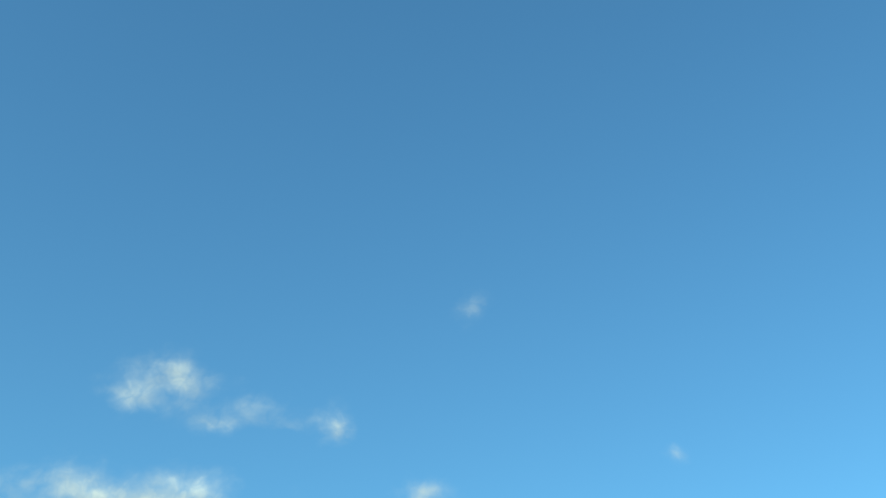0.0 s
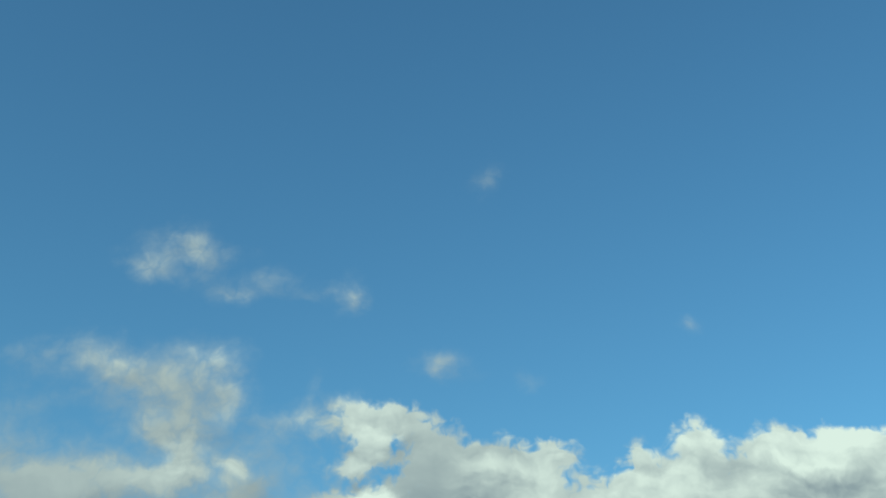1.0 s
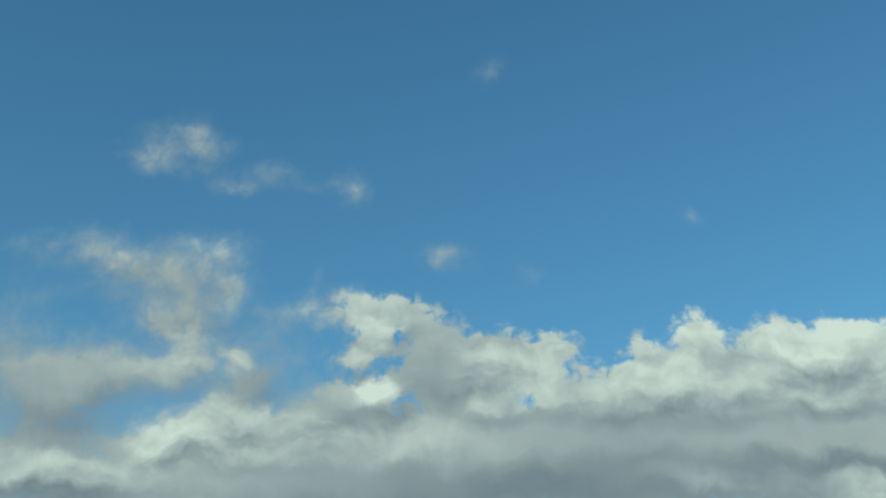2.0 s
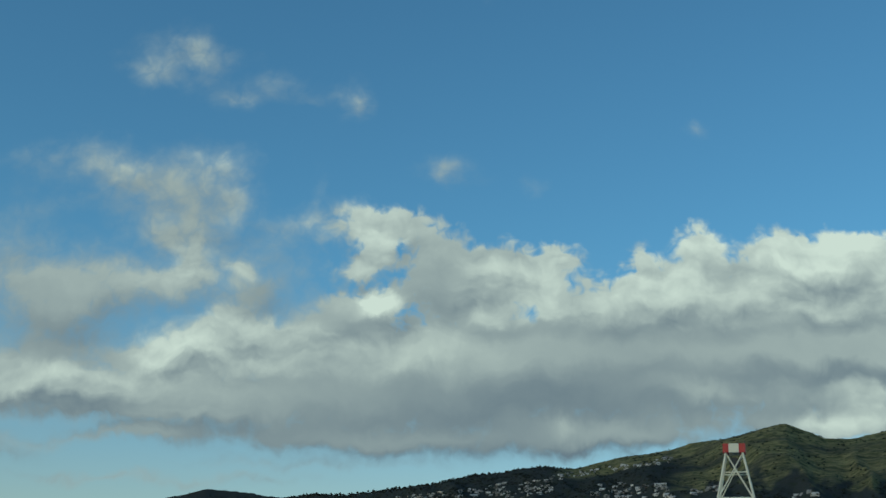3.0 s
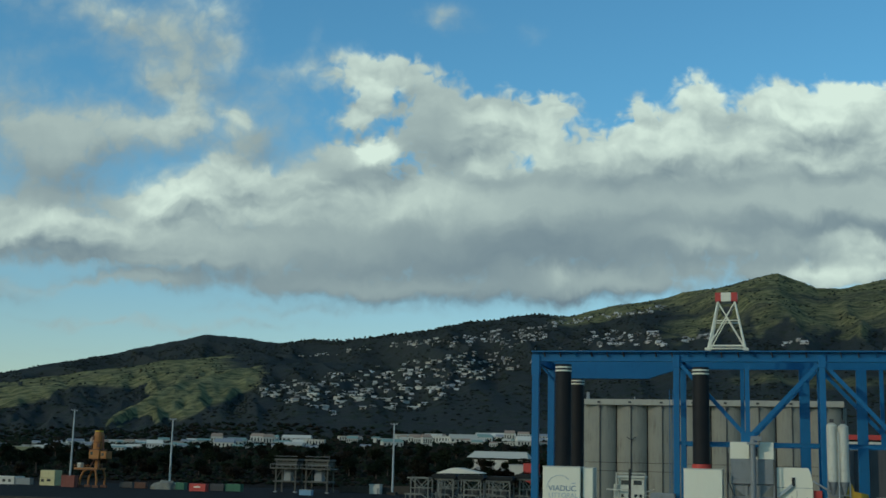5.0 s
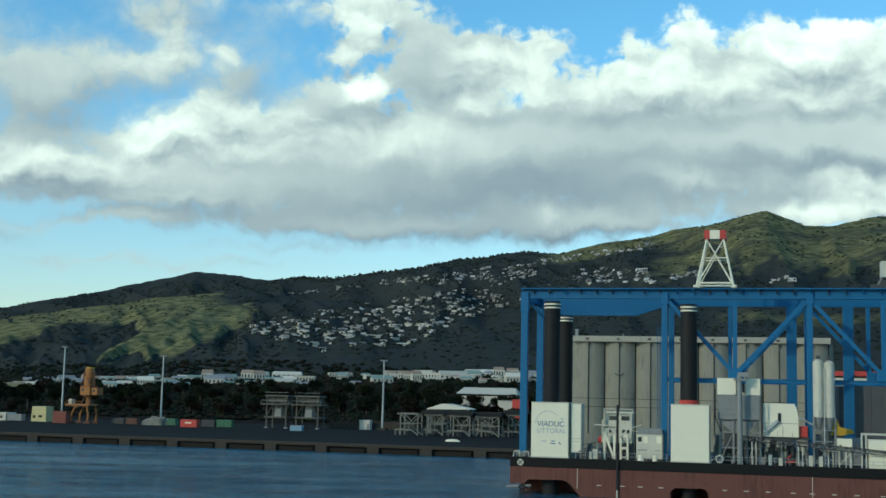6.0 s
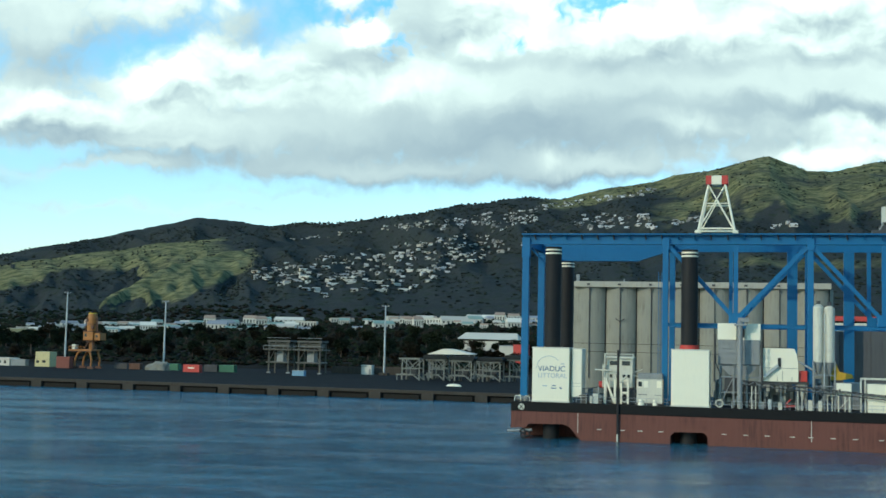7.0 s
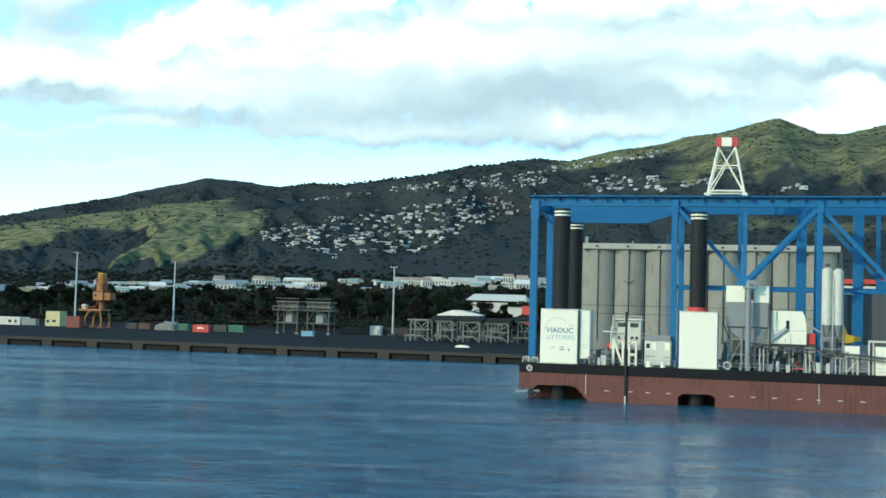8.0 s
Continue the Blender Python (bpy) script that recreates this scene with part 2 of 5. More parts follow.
def painted(name, colour, rough=0.5, metal=0.0, dirt=0.35, dirt_colour=None, scale=0.6, streak=True, vary=0.0, gloss=0.5):
    """Paint, steel or concrete with stains at two sizes and rain streaks."""
    mat, tree, shader = material(name)
    c = coords(tree)
    big = noise_of(tree, c, scale, 5.0, 0.6)
    small = noise_of(tree, coords(tree, (6, 6, 0.5 if streak else 6)), scale * 1.5, 4.0, 0.65)
    stain = op(tree, "MULTIPLY", spread(tree, big, 0.35, 0.75), spread(tree, small, 0.35, 0.8))
    dark = dirt_colour or tuple(v * 0.45 for v in colour)
    col = blend(tree, op(tree, "MULTIPLY", stain, dirt * 2), colour, dark)
    if vary:
        info = tree.nodes.new("ShaderNodeObjectInfo")
        col = blend(tree, vary, col, blend(tree, info.outputs["Random"], tuple(v * 0.6 for v in colour), tuple(min(1, v * 1.3) for v in colour)))
    tree.links.new(col, shader.inputs["Base Color"])
    shader.inputs["Metallic"].default_value, shader.inputs["Specular IOR Level"].default_value = metal, gloss
    tree.links.new(spread(tree, small, 0.2, 0.8, rough - 0.1, rough + 0.15), shader.inputs["Roughness"])
    bump(tree, shader, small, 0.02, 0.4)
    return mat


BLUE = painted("blue_steel_paint", (0.007, 0.125, 0.27), 0.42, dirt=0.25, dirt_colour=(0.008, 0.06, 0.13), gloss=0.25)
WHITE = painted("white_panel_paint", (0.78, 0.73, 0.55), 0.5, dirt=0.12, dirt_colour=(0.5, 0.47, 0.38))
CREAM = painted("weathered_white_paint", (0.56, 0.54, 0.43), 0.55, dirt=0.35, dirt_colour=(0.25, 0.22, 0.17))
HULL_RED = painted("red_brown_hull_paint", (0.150, 0.058, 0.043), 0.7, dirt=0.55, dirt_colour=(0.055, 0.030, 0.024), scale=0.22, gloss=0.2)
HULL_BLACK = painted("black_hull_paint", (0.009, 0.009, 0.009), 0.6, dirt=0.3, dirt_colour=(0.02, 0.018, 0.014), gloss=0.15)
LEG_BLACK = painted("dark_leg_steel", (0.015, 0.015, 0.015), 0.6, dirt=0.4, dirt_colour=(0.032, 0.027, 0.02), gloss=0.2)
CONCRETE = painted("pale_silo_concrete", (0.255, 0.245, 0.195), 0.85, dirt=0.5, dirt_colour=(0.15, 0.14, 0.11), scale=0.25, gloss=0.15)
SLAB = painted("bleached_roof_concrete", (0.37, 0.35, 0.28), 0.85, dirt=0.3, dirt_colour=(0.22, 0.20, 0.16), scale=0.3, gloss=0.15)
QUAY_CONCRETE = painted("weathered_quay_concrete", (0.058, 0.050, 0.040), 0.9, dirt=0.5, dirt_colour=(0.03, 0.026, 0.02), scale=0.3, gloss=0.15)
QUAY_DARK = painted("dark_recess_concrete", (0.022, 0.019, 0.015), 0.85, dirt=0.4, scale=0.4, gloss=0.15)
ASPHALT = painted("dark_apron_asphalt", (0.012, 0.0115, 0.011), 0.95, dirt=0.4, dirt_colour=(0.025, 0.022, 0.018), scale=0.05, streak=False, gloss=0.08)
GREY = painted("grey_painted_steel", (0.22, 0.23, 0.22), 0.5, dirt=0.4)
DARK = painted("dark_machinery_steel", (0.045, 0.045, 0.043), 0.6, dirt=0.4)
GALV = painted("galvanised_steel", (0.42, 0.44, 0.43), 0.45, metal=0.6, dirt=0.3)
RED = painted("red_paint", (0.50, 0.045, 0.03), 0.5, dirt=0.25)
ORANGE = painted("faded_orange_crane_paint", (0.34, 0.125, 0.02), 0.6, dirt=0.5, dirt_colour=(0.17, 0.07, 0.025))
YELLOW = painted("yellow_machine_paint", (0.55, 0.33, 0.02), 0.5, dirt=0.3)
RUST_RED = painted("faded_red_oxide_paint", (0.20, 0.055, 0.035), 0.7, dirt=0.4)
RUST = painted("rusty_brown_steel", (0.13, 0.06, 0.035), 0.8, dirt=0.5)
GREEN = painted("green_container_paint", (0.02, 0.12, 0.06), 0.55, dirt=0.35)
TRESTLE = painted("weathered_trestle_steel", (0.17, 0.175, 0.145), 0.65, dirt=0.5, dirt_colour=(0.06, 0.05, 0.035))
LETTER_BLUE = painted("blue_lettering", (0.03, 0.12, 0.22), 0.5, dirt=0.05)
LETTER_GREY = painted("grey_lettering", (0.36, 0.42, 0.45), 0.5, dirt=0.05)
FORMWORK = painted("stained_formwork_steel", (0.085, 0.083, 0.066), 0.7, dirt=0.5, dirt_colour=(0.04, 0.032, 0.022))
COVER = painted("dark_sheet_cover", (0.018, 0.021, 0.020), 0.7, dirt=0.3, gloss=0.2)
RUBBER = painted("black_rubber", (0.015, 0.015, 0.015), 0.8, dirt=0.2)
GLASS_DARK = painted("dark_window_glass", (0.02, 0.03, 0.035), 0.12, dirt=0.05)
WALL_WHITE = painted("white_rendered_wall", (0.50, 0.47, 0.39), 0.85, dirt=0.2, vary=0.35, scale=0.3)
ROOF_PALE = painted("pale_sheet_roof", (0.60, 0.56, 0.46), 0.8, dirt=0.25, vary=0.75, scale=0.3, gloss=0.15)
ROOF_GREY = painted("grey_sheet_roof", (0.25, 0.26, 0.27), 0.65, dirt=0.3, vary=0.4, scale=0.3)
ROOF_GREEN = painted("green_sheet_roof", (0.20, 0.30, 0.25), 0.65, dirt=0.2, vary=0.3, scale=0.3)
ROOF_WARM = painted("warm_tile_roof", (0.34, 0.24, 0.17), 0.8, dirt=0.3, vary=0.4, scale=0.3)
BARK = painted("brown_bark", (0.07, 0.05, 0.035), 0.9, dirt=0.4)


def leaves(name, dark, light, dry=None):
    mat, tree, shader = material(name)
    geo = tree.nodes.new("ShaderNodeNewGeometry")
    info = tree.nodes.new("ShaderNodeObjectInfo")
    col = blend(tree, geo.outputs["Random Per Island"], dark, light)
    if dry:
        col = blend(tree, spread(tree, info.outputs["Random"], 0.7, 0.95), col, dry)
    tree.links.new(col, shader.inputs["Base Color"])
    shader.inputs["Roughness"].default_value, shader.inputs["Specular IOR Level"].default_value = 0.85, 0.05
    return mat


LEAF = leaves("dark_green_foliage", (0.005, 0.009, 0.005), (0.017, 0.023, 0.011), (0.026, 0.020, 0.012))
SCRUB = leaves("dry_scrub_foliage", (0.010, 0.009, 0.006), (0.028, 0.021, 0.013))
# paler and bluer than LEAF: distance haze mixed into the leaf colour
WOODS = leaves("hazed_far_woodland_foliage", (0.017, 0.022, 0.020), (0.044, 0.050, 0.035))

FAR_ROOF = leaves("far_pale_roofs", (0.16, 0.15, 0.13), (0.62, 0.60, 0.55))

# water: dark blue harbour water with wind ripples in patches
WATER, tree, shader = material("harbour_water")
c = coords(tree)
patches = noise_of(tree, coords(tree, (0.012, 0.050, 1)), 1.0, 6.0, 0.66, 0.3)
chop = noise_of(tree, coords(tree, (0.55, 0.9, 1)), 1.0, 5.0, 0.68, 0.2)
swell = noise_of(tree, coords(tree, (0.17, 0.22, 1)), 1.0, 4.0, 0.6)
rippled = spread(tree, patches, 0.38, 0.66)
# light and dark of the ripples, mixed into the base colour as well
ripple_tone = op(tree, "MULTIPLY_ADD", spread(tree, swell, 0.36, 0.64), 0.55, op(tree, "MULTIPLY", rippled, 0.45))
tree.links.new(blend(tree, ripple_tone, (0.011, 0.068, 0.112), (0.030, 0.148, 0.212)), shader.inputs["Base Color"])
tree.links.new(spread(tree, patches, 0.35, 0.7, 0.07, 0.20), shader.inputs["Roughness"])
shader.inputs["IOR"].default_value = 1.33
shader.inputs["Specular IOR Level"].default_value = 0.20
# the barge's lee lies calmer than the open basin
place = tree.nodes.new("ShaderNodeSeparateXYZ")
tree.links.new(c, place.inputs[0])
lee = spread(tree, op(tree, "MULTIPLY_ADD", swell, 14.0, place.outputs[0]), -6.0, 24.0, 1.0, 0.12)
lanes = spread(tree, noise_of(tree, coords(tree, (0.022, 0.085, 1)), 1.0, 6.0, 0.7, 0.8), 0.40, 0.62, 0.8, 2.3)
height = op(tree, "ADD", op(tree, "MULTIPLY", op(tree, "MULTIPLY", chop, lanes), spread(tree, patches, 0.3, 0.7, 0.35, 1.0)), op(tree, "MULTIPLY", swell, 1.6))
bump(tree, shader, op(tree, "MULTIPLY", height, lee), 0.75, 1.0)

# hillside: grass where the spurs and tops are sunlit, dark scrub forest painted where cloud shade lies
HILL, tree, shader = material("hillside_vegetation")
c = coords(tree)
lit_grass = tree.nodes.new("ShaderNodeAttribute")
lit_grass.attribute_name = "sunlit_grass"
n1 = noise_of(tree, c, 0.004, 6.0, 0.6)
n2 = noise_of(tree, c, 0.03, 5.0, 0.65)
n3 = noise_of(tree, c, 0.12, 3.0, 0.6)
# the mask paints sun patches and cloud shadow as pale and dark vegetation
sunlit_land = spread(tree, op(tree, "MULTIPLY_ADD", op(tree, "SUBTRACT", n1, 0.5), 1.1, lit_grass.outputs["Fac"]), 0.35, 0.75)
# forest tones lifted towards blue-grey, the haze of distance painted in
dim_hazy_forest = blend(tree, n2, (0.021, 0.026, 0.027), (0.054, 0.056, 0.050))
sunlit_meadow = blend(tree, spread(tree, n2, 0.3, 0.7), (0.072, 0.080, 0.034), (0.29, 0.255, 0.112))
col = blend(tree, sunlit_land, dim_hazy_forest, sunlit_meadow)
shrubs = spread(tree, noise_of(tree, c, 0.055, 2.0, 0.5), 0.54, 0.64, 0.0, 0.75)
col = blend(tree, op(tree, "MAXIMUM", spread(tree, n3, 0.52, 0.66, 0.0, 0.6), shrubs), col, (0.026, 0.036, 0.020))
plain = spread(tree, lit_grass.outputs["Fac"], -0.6, -0.2, 1.0, 0.0)
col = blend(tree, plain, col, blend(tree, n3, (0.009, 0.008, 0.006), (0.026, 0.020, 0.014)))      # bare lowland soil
tree.links.new(col, shader.inputs["Base Color"])
shader.inputs["Roughness"].default_value, shader.inputs["Specular IOR Level"].default_value = 1.0, 0.06
bump(tree, shader, op(tree, "ADD", n2, op(tree, "MULTIPLY", n3, 0.5)), 9.0, 0.5)

# ---------------------------------------------------------------- mesh helpers
PORT = pose(5.94, 205.19, 0, 0, 0, -13.11)      # the harbour's own axes: x along the quay and the barge, y inland


def box(bm, x0, x1, y0, y1, z0, z1, bevel=0.0):
    made = bmesh.ops.create_cube(bm, size=1.0, matrix=Matrix.LocRotScale(
        ((x0 + x1) / 2, (y0 + y1) / 2, (z0 + z1) / 2), None, (abs(x1 - x0), abs(y1 - y0), abs(z1 - z0))))
    if bevel:
        bmesh.ops.bevel(bm, geom=list({e for v in made["verts"] for e in v.link_edges}), offset=bevel, segments=2, profile=0.5, affect="EDGES")
    return bm


def rod(bm, p, q, r, r2=None, seg=12, caps=True):
    p, q = Vector(p), Vector(q)
    turn = (q - p).to_track_quat("Z", "Y").to_matrix().to_4x4()
    bmesh.ops.create_cone(bm, cap_ends=caps, segments=seg, radius1=r, radius2=r if r2 is None else r2, depth=(q - p).length,
                          matrix=Matrix.Translation((p + q) / 2) @ turn)
    return bm


def beam(bm, p, q, w, h, flange=0.0):
    """A box girder from p to q, w across and h deep; with a flange it is an I-section."""
    p, q = Vector(p), Vector(q)
    d = (q - p).normalized()
    side = d.cross(Vector((0, 0, 1)))
    if side.length < 1e-3:
        side = Vector((1, 0, 0))
    side.normalize()
    up = side.cross(d)
    basis = Matrix((side, d, up)).transposed().to_4x4()
    at = Matrix.Translation((p + q) / 2) @ basis
    n = (q - p).length
    bits = [((0, 0, 0), (w, n, h))] if not flange else [
        ((0, 0, 0), (w * 0.35, n, h)), ((0, 0, h / 2 - flange / 2), (w, n, flange)), ((0, 0, flange / 2 - h / 2), (w, n, flange))]
    for c, s in bits:
        bmesh.ops.create_cube(bm, size=1.0, matrix=at @ Matrix.LocRotScale(c, None, s))
    return bm


def mesh_of(name, bm, mat):
    me = bpy.data.meshes.new(name)
    bm.to_mesh(me)
    bm.free()
    me.materials.append(mat)
    return me


def thing(name, at=(0, 0, 0), turn=0.0, label="", category="", group="", kind="", frame_of=PORT):
    ob = new(name)
    ob.empty_display_size = 0.5
    ob.matrix_world = frame_of @ pose(*at, 0, 0, turn)
    return tagged(ob, label, category, group, kind)


def part(name, bm, mat, parent, label=""):
    ob = new(name, mesh_of(name, bm, mat))
    ob.parent = parent
    if label:
        ob["label"] = label
    return ob


def solid(name, bm, mat, label="", category="", group="", kind="", at=PORT):
    ob = new(name, mesh_of(name, bm, mat))
    ob.matrix_world = at
    return tagged(ob, label, category, group, kind)


def smooth(ob, angle=40):
    me = ob.data
    me.polygons.foreach_set("use_smooth", [True] * len(me.polygons))
    me.set_sharp_from_angle(angle=radians(angle))
    return ob


B = bmesh.new

# ---------------------------------------------------------------- water and land
bm = B()
box(bm, -4900, 4900, -4900, 4900, -6, 0)
solid("water", bm, WATER, "dark blue rippled harbour water", "water", kind="structure", at=pose(0, 0, 0))

# skyline, as angles along and up from the eye, and the near spur's crest with its distance
SKY_AZ = [-45, -21.5, -18.75, -15.9, -12.8, -11.2, -9.5, -7.3, -4.2, -1.1, 1.85, 3.8, 6.3, 8.7, 11.1, 12.3, 13.05, 13.8, 14.7, 15.7, 17.5, 24, 45]
SKY_EL = [0.8, 3.22, 3.85, 4.5, 5.26, 5.2, 5.02, 5.22, 5.6, 6.1, 6.62, 6.6, 7.15, 7.58, 8.05, 8.32, 8.43, 8.14, 7.80, 7.77, 8.12, 8.5, 5.0]
# ridges before the main slope: angle along, angle up and distance of each crest
RIDGES = {
    "shelf": ([-34, -25, -21.5, -19.2, -16.8, -14.4, -11.9, -10.6, -8.5, -6.0], [1.6, 2.45, 2.81, 3.23, 3.66, 4.02, 4.38, 4.55, 4.6, 4.2],
              [3350, 3300, 3250, 3250, 3250, 3250, 3300, 3350, 3400, 3500]),
    "shoulder": ([-34, -25, -22.5, -21.0, -19.4, -18.5, -18.0, -17.5, -17.0, -16.2], [1.3, 2.2, 2.5, 2.62, 2.78, 2.7, 2.42, 2.0, 1.3, 0.4],
                 [2500, 2450, 2400, 2350, 2250, 2150, 2080, 2000, 1900, 1750]),
    "spur": ([-17.7, -17.05, -16.7, -16.0, -15.06, -14.1, -12.86, -11.1, -8.8, -5.5, -1.0], [0.4, 1.0, 1.36, 1.87, 2.48, 3.02, 3.42, 3.82, 4.15, 4.2, 3.6],
             [1430, 1520, 1580, 1700, 1900, 2100, 2400, 2750, 3050, 3300, 3600]),
}


def soft_step(a, b, x):
    t = np.clip((x - a) / (b - a), 0, 1)
    return t * t * (3 - 2 * t)


def fractal(x, y, octaves):
    return noise.fractal((x, y, 3.7), 0.9, 2.1, octaves, noise_basis="PERLIN_ORIGINAL")


def land(az, r):
    """Height of the land at an angle and a distance from the eye, and the ridge that it belongs to."""
    a = math.radians(az)
    x, y = math.sin(a) * r, math.cos(a) * r
    inland = (x - 5.94) * 0.2268 + (y - 205.19) * 0.9739
    rise = np.interp(az, [-21, 2, 16], [28, 45, 48])
    z = 1.4 + 3.5 * soft_step(262, 300, inland) + rise * np.clip((inland - 290) / 950, 0, 1) ** 1.2
    owner = "slope"
    if r > 1250:
        foot = z
        top_r = 4050 + 250 * math.sin(az * 0.35)
        peak = H + top_r * math.tan(math.radians(np.interp(az, SKY_AZ, SKY_EL)))
        s = (r - 1300) / (top_r - 1300)
        steep = np.interp(az, [-22, -8, -2, 20], [1.5, 1.45, 1.1, 1.12])
        if s > 1:
            z = peak - (r - top_r) * 0.35
        elif s > 0:
            z = foot + (peak - foot) * s ** steep
            rib = 1 - abs(fractal(az * 0.26 + 0.9 * s, s * 1.6, 3)) * 2
            z += (rib - 0.75) * np.interp(az, [-4, 6], [62, 30]) * (4 * s * (1 - s)) * soft_step(0.0, 0.25, s)
        for name, (r_az, r_el, r_dist) in RIDGES.items():
            if az < r_az[0] or az > r_az[-1] or r < 1300:
                continue
            crest_r = float(np.interp(az, r_az, r_dist)) + 60 * fractal(az * 0.4, 2.0, 2)
            crest = H + crest_r * math.tan(math.radians(np.interp(az, r_az, r_el)))
            if r < crest_r:
                t = (r - 1300) / (crest_r - 1300)
                zs = foot + (crest - foot) * t ** (0.85 if name == "spur" else 1.15)
                zs -= (0.2 + abs(fractal(az * 0.5 + 0.5 * t, t * 1.6, 3))) * 34 * (4 * t * (1 - t)) ** 1.4
            else:
                zs = crest - (r - crest_r) * 0.5
            ends = soft_step(r_az[-1], r_az[-1] - 4.5, az) if name != "shoulder" else 1.0
            if zs > z and ends > 0:
                z += (zs - z) * ends
                owner = name
        z += fractal(x * 0.006, y * 0.006, 4) * 7 * soft_step(1250, 1700, r)
    return float(z), owner


def ground_height(az, r):
    return land(az, r)[0]


def along(az, r, lift=0.0):
    a = math.radians(az)
    return Vector((math.sin(a) * r, math.cos(a) * r, ground_height(az, r) + lift))


def sight(az, el, start=1300, step=25.0):
    """Distance at which a look along (az, el) meets the hillside."""
    r = start
    while r < 4600:
        if ground_height(az, r) >= H + r * math.tan(math.radians(el)):
            return r
        r += step
    return None


def sunlit_grass_at(az, r, z):
    """How far sunlit grass colour takes the place of cloud-shaded scrub: on the ridges to seaward and the upper slopes.
    """
    if r < 1250:
        return -1.0
    el = math.degrees(math.atan2(z - H, r))
    high = el / np.interp(az, SKY_AZ, SKY_EL)
    owner = land(az, r)[1]
    patchy = 0.25 * fractal(az * 1.4, el * 2.2, 3)
    if owner == "spur":
        low = np.interp(az, [-17.2, -16.7, -14.3, -11.8, -10.3, -9], [0.7, 1.0, 1.45, 2.3, 3.1, 4.1])
        return float(soft_step(low - 0.5, low + 0.35, el + 0.6 * patchy) * soft_step(-8.8, -11.5, az))
    if owner == "shoulder":
        low = np.interp(az, [-22, -20, -18.6], [1.5, 1.75, 2.35])
        return float(0.8 * soft_step(low - 0.1, low + 0.45, el + patchy) * soft_step(-18.0, -18.9, az))
    if owner == "shelf":
        # valley left of the spur: its shade is put in as dark forest colour
        shaded_valley = soft_step(-19.6, -18.6, az) * soft_step(-15.2, -16.2, az) * soft_step(3.0, 2.4, el)
        return float(0.62 * soft_step(2.1, 2.8, el + patchy) * soft_step(-9.6, -13.0, az) * (1 - shaded_valley) + 0.1)
    right = soft_step(5.0, 10.0, az) * soft_step(0.60, 0.80, high + 0.4 * patchy) * 0.66
    fold = soft_step(9.5, 11.5, az) * soft_step(0.38, 0.46, high) * soft_step(0.56, 0.47, high) * 0.5
    rim = soft_step(0.86, 0.95, high) * soft_step(1, 4, az) * 0.7
    return float(max(right, fold, rim))


azs = np.concatenate([np.arange(-44, -25, 0.6), np.arange(-25, 22, 0.11), np.arange(22, 44, 0.6)])
rs = np.concatenate([np.linspace(395, 1250, 40), np.linspace(1275, 4700, 150)])
verts, zone = [], []
for az in azs:
    for r in rs:
        p = along(az, r)
        verts.append(p)
        zone.append(sunlit_grass_at(az, r, p.z))
n = len(rs)
faces = [(i * n + j, (i + 1) * n + j, (i + 1) * n + j + 1, i * n + j + 1) for i in range(len(azs) - 1) for j in range(n - 1)]
me = bpy.data.meshes.new("ground")
me.from_pydata(verts, [], faces)
me.attributes.new("sunlit_grass", "FLOAT", "POINT").data.foreach_set("value", zone)
me.materials.append(HILL)
ground = smooth(new("ground", me), 180)
tagged(ground, "green volcanic mountainside with sunlit grassy spurs and scrub darkened as under cloud shade", "mountain", kind="structure")

random.seed(3)
# quay: an apron slab with a piered face
quay = thing("quay", label="dark asphalt quay apron with a piered concrete face", category="quay", kind="structure")
bm = B()
box(bm, -420, 330, 113.6, 290, -4, 2.35)
part("apron", bm, ASPHALT, quay)
bm = B()
box(bm, -420, 330, 113.0, 114.4, 1.55, 2.40, 0.05)
part("coping", bm, QUAY_CONCRETE, quay, "weathered concrete coping beam")
for k in range(-8, 26):
    bm = B()
    x = -173.7 + 14.3 * k
    box(bm, x - 1.6, x + 1.6, 112.7, 113.7, -3, 1.6, 0.08)
    part("pier", bm, QUAY_CONCRETE, quay)
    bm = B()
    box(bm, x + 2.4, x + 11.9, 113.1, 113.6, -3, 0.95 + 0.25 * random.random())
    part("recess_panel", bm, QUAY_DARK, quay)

# ---------------------------------------------------------------- the barge
barge = thing("barge", label="red-brown hulled jack-up barge with black topsides, afloat", category="barge")
L, W_, DECK = 107.0, 42.0, 5.9


def prism(bm, outline, y0, y1):
    """An outline in x and z, drawn out from y0 to y1."""
    a = [bm.verts.new((x, y0, z)) for x, z in outline]
    b = [bm.verts.new((x, y1, z)) for x, z in outline]
    bm.faces.new(a)
    bm.faces.new(b[::-1])
    for i in range(len(a)):
        j = (i + 1) % len(a)
        bm.faces.new((a[j], a[i], b[i], b[j]))
    bmesh.ops.recalc_face_normals(bm, faces=bm.faces)
    return bm


outline = [(0, 4.35), (0, 1.6), (2.4, 1.75), (3.0, 2.35), (8.6, 2.45), (9.6, 2.0), (11.5, -0.1), (11.6, -3), (25.55, -3), (25.6, 1.3), (26.3, 1.9),
           (30.7, 1.95), (31.35, 1.4), (31.4, -3), (L, -3), (L, 4.35)]
bm = prism(B(), outline, 0.0, 7.5)
part("side_plating", bm, HULL_RED, barge, "faded red-brown hull plating")
bm = B()
box(bm, 0.4, L, 7.5, W_, -3, 4.35)
part("hull_bottom", bm, HULL_RED, barge)
bm = B()
box(bm, -0.05, L + 0.05, -0.06, W_, 4.36, DECK, 0.06)
part("topside_band", bm, HULL_BLACK, barge, "black painted topside band")
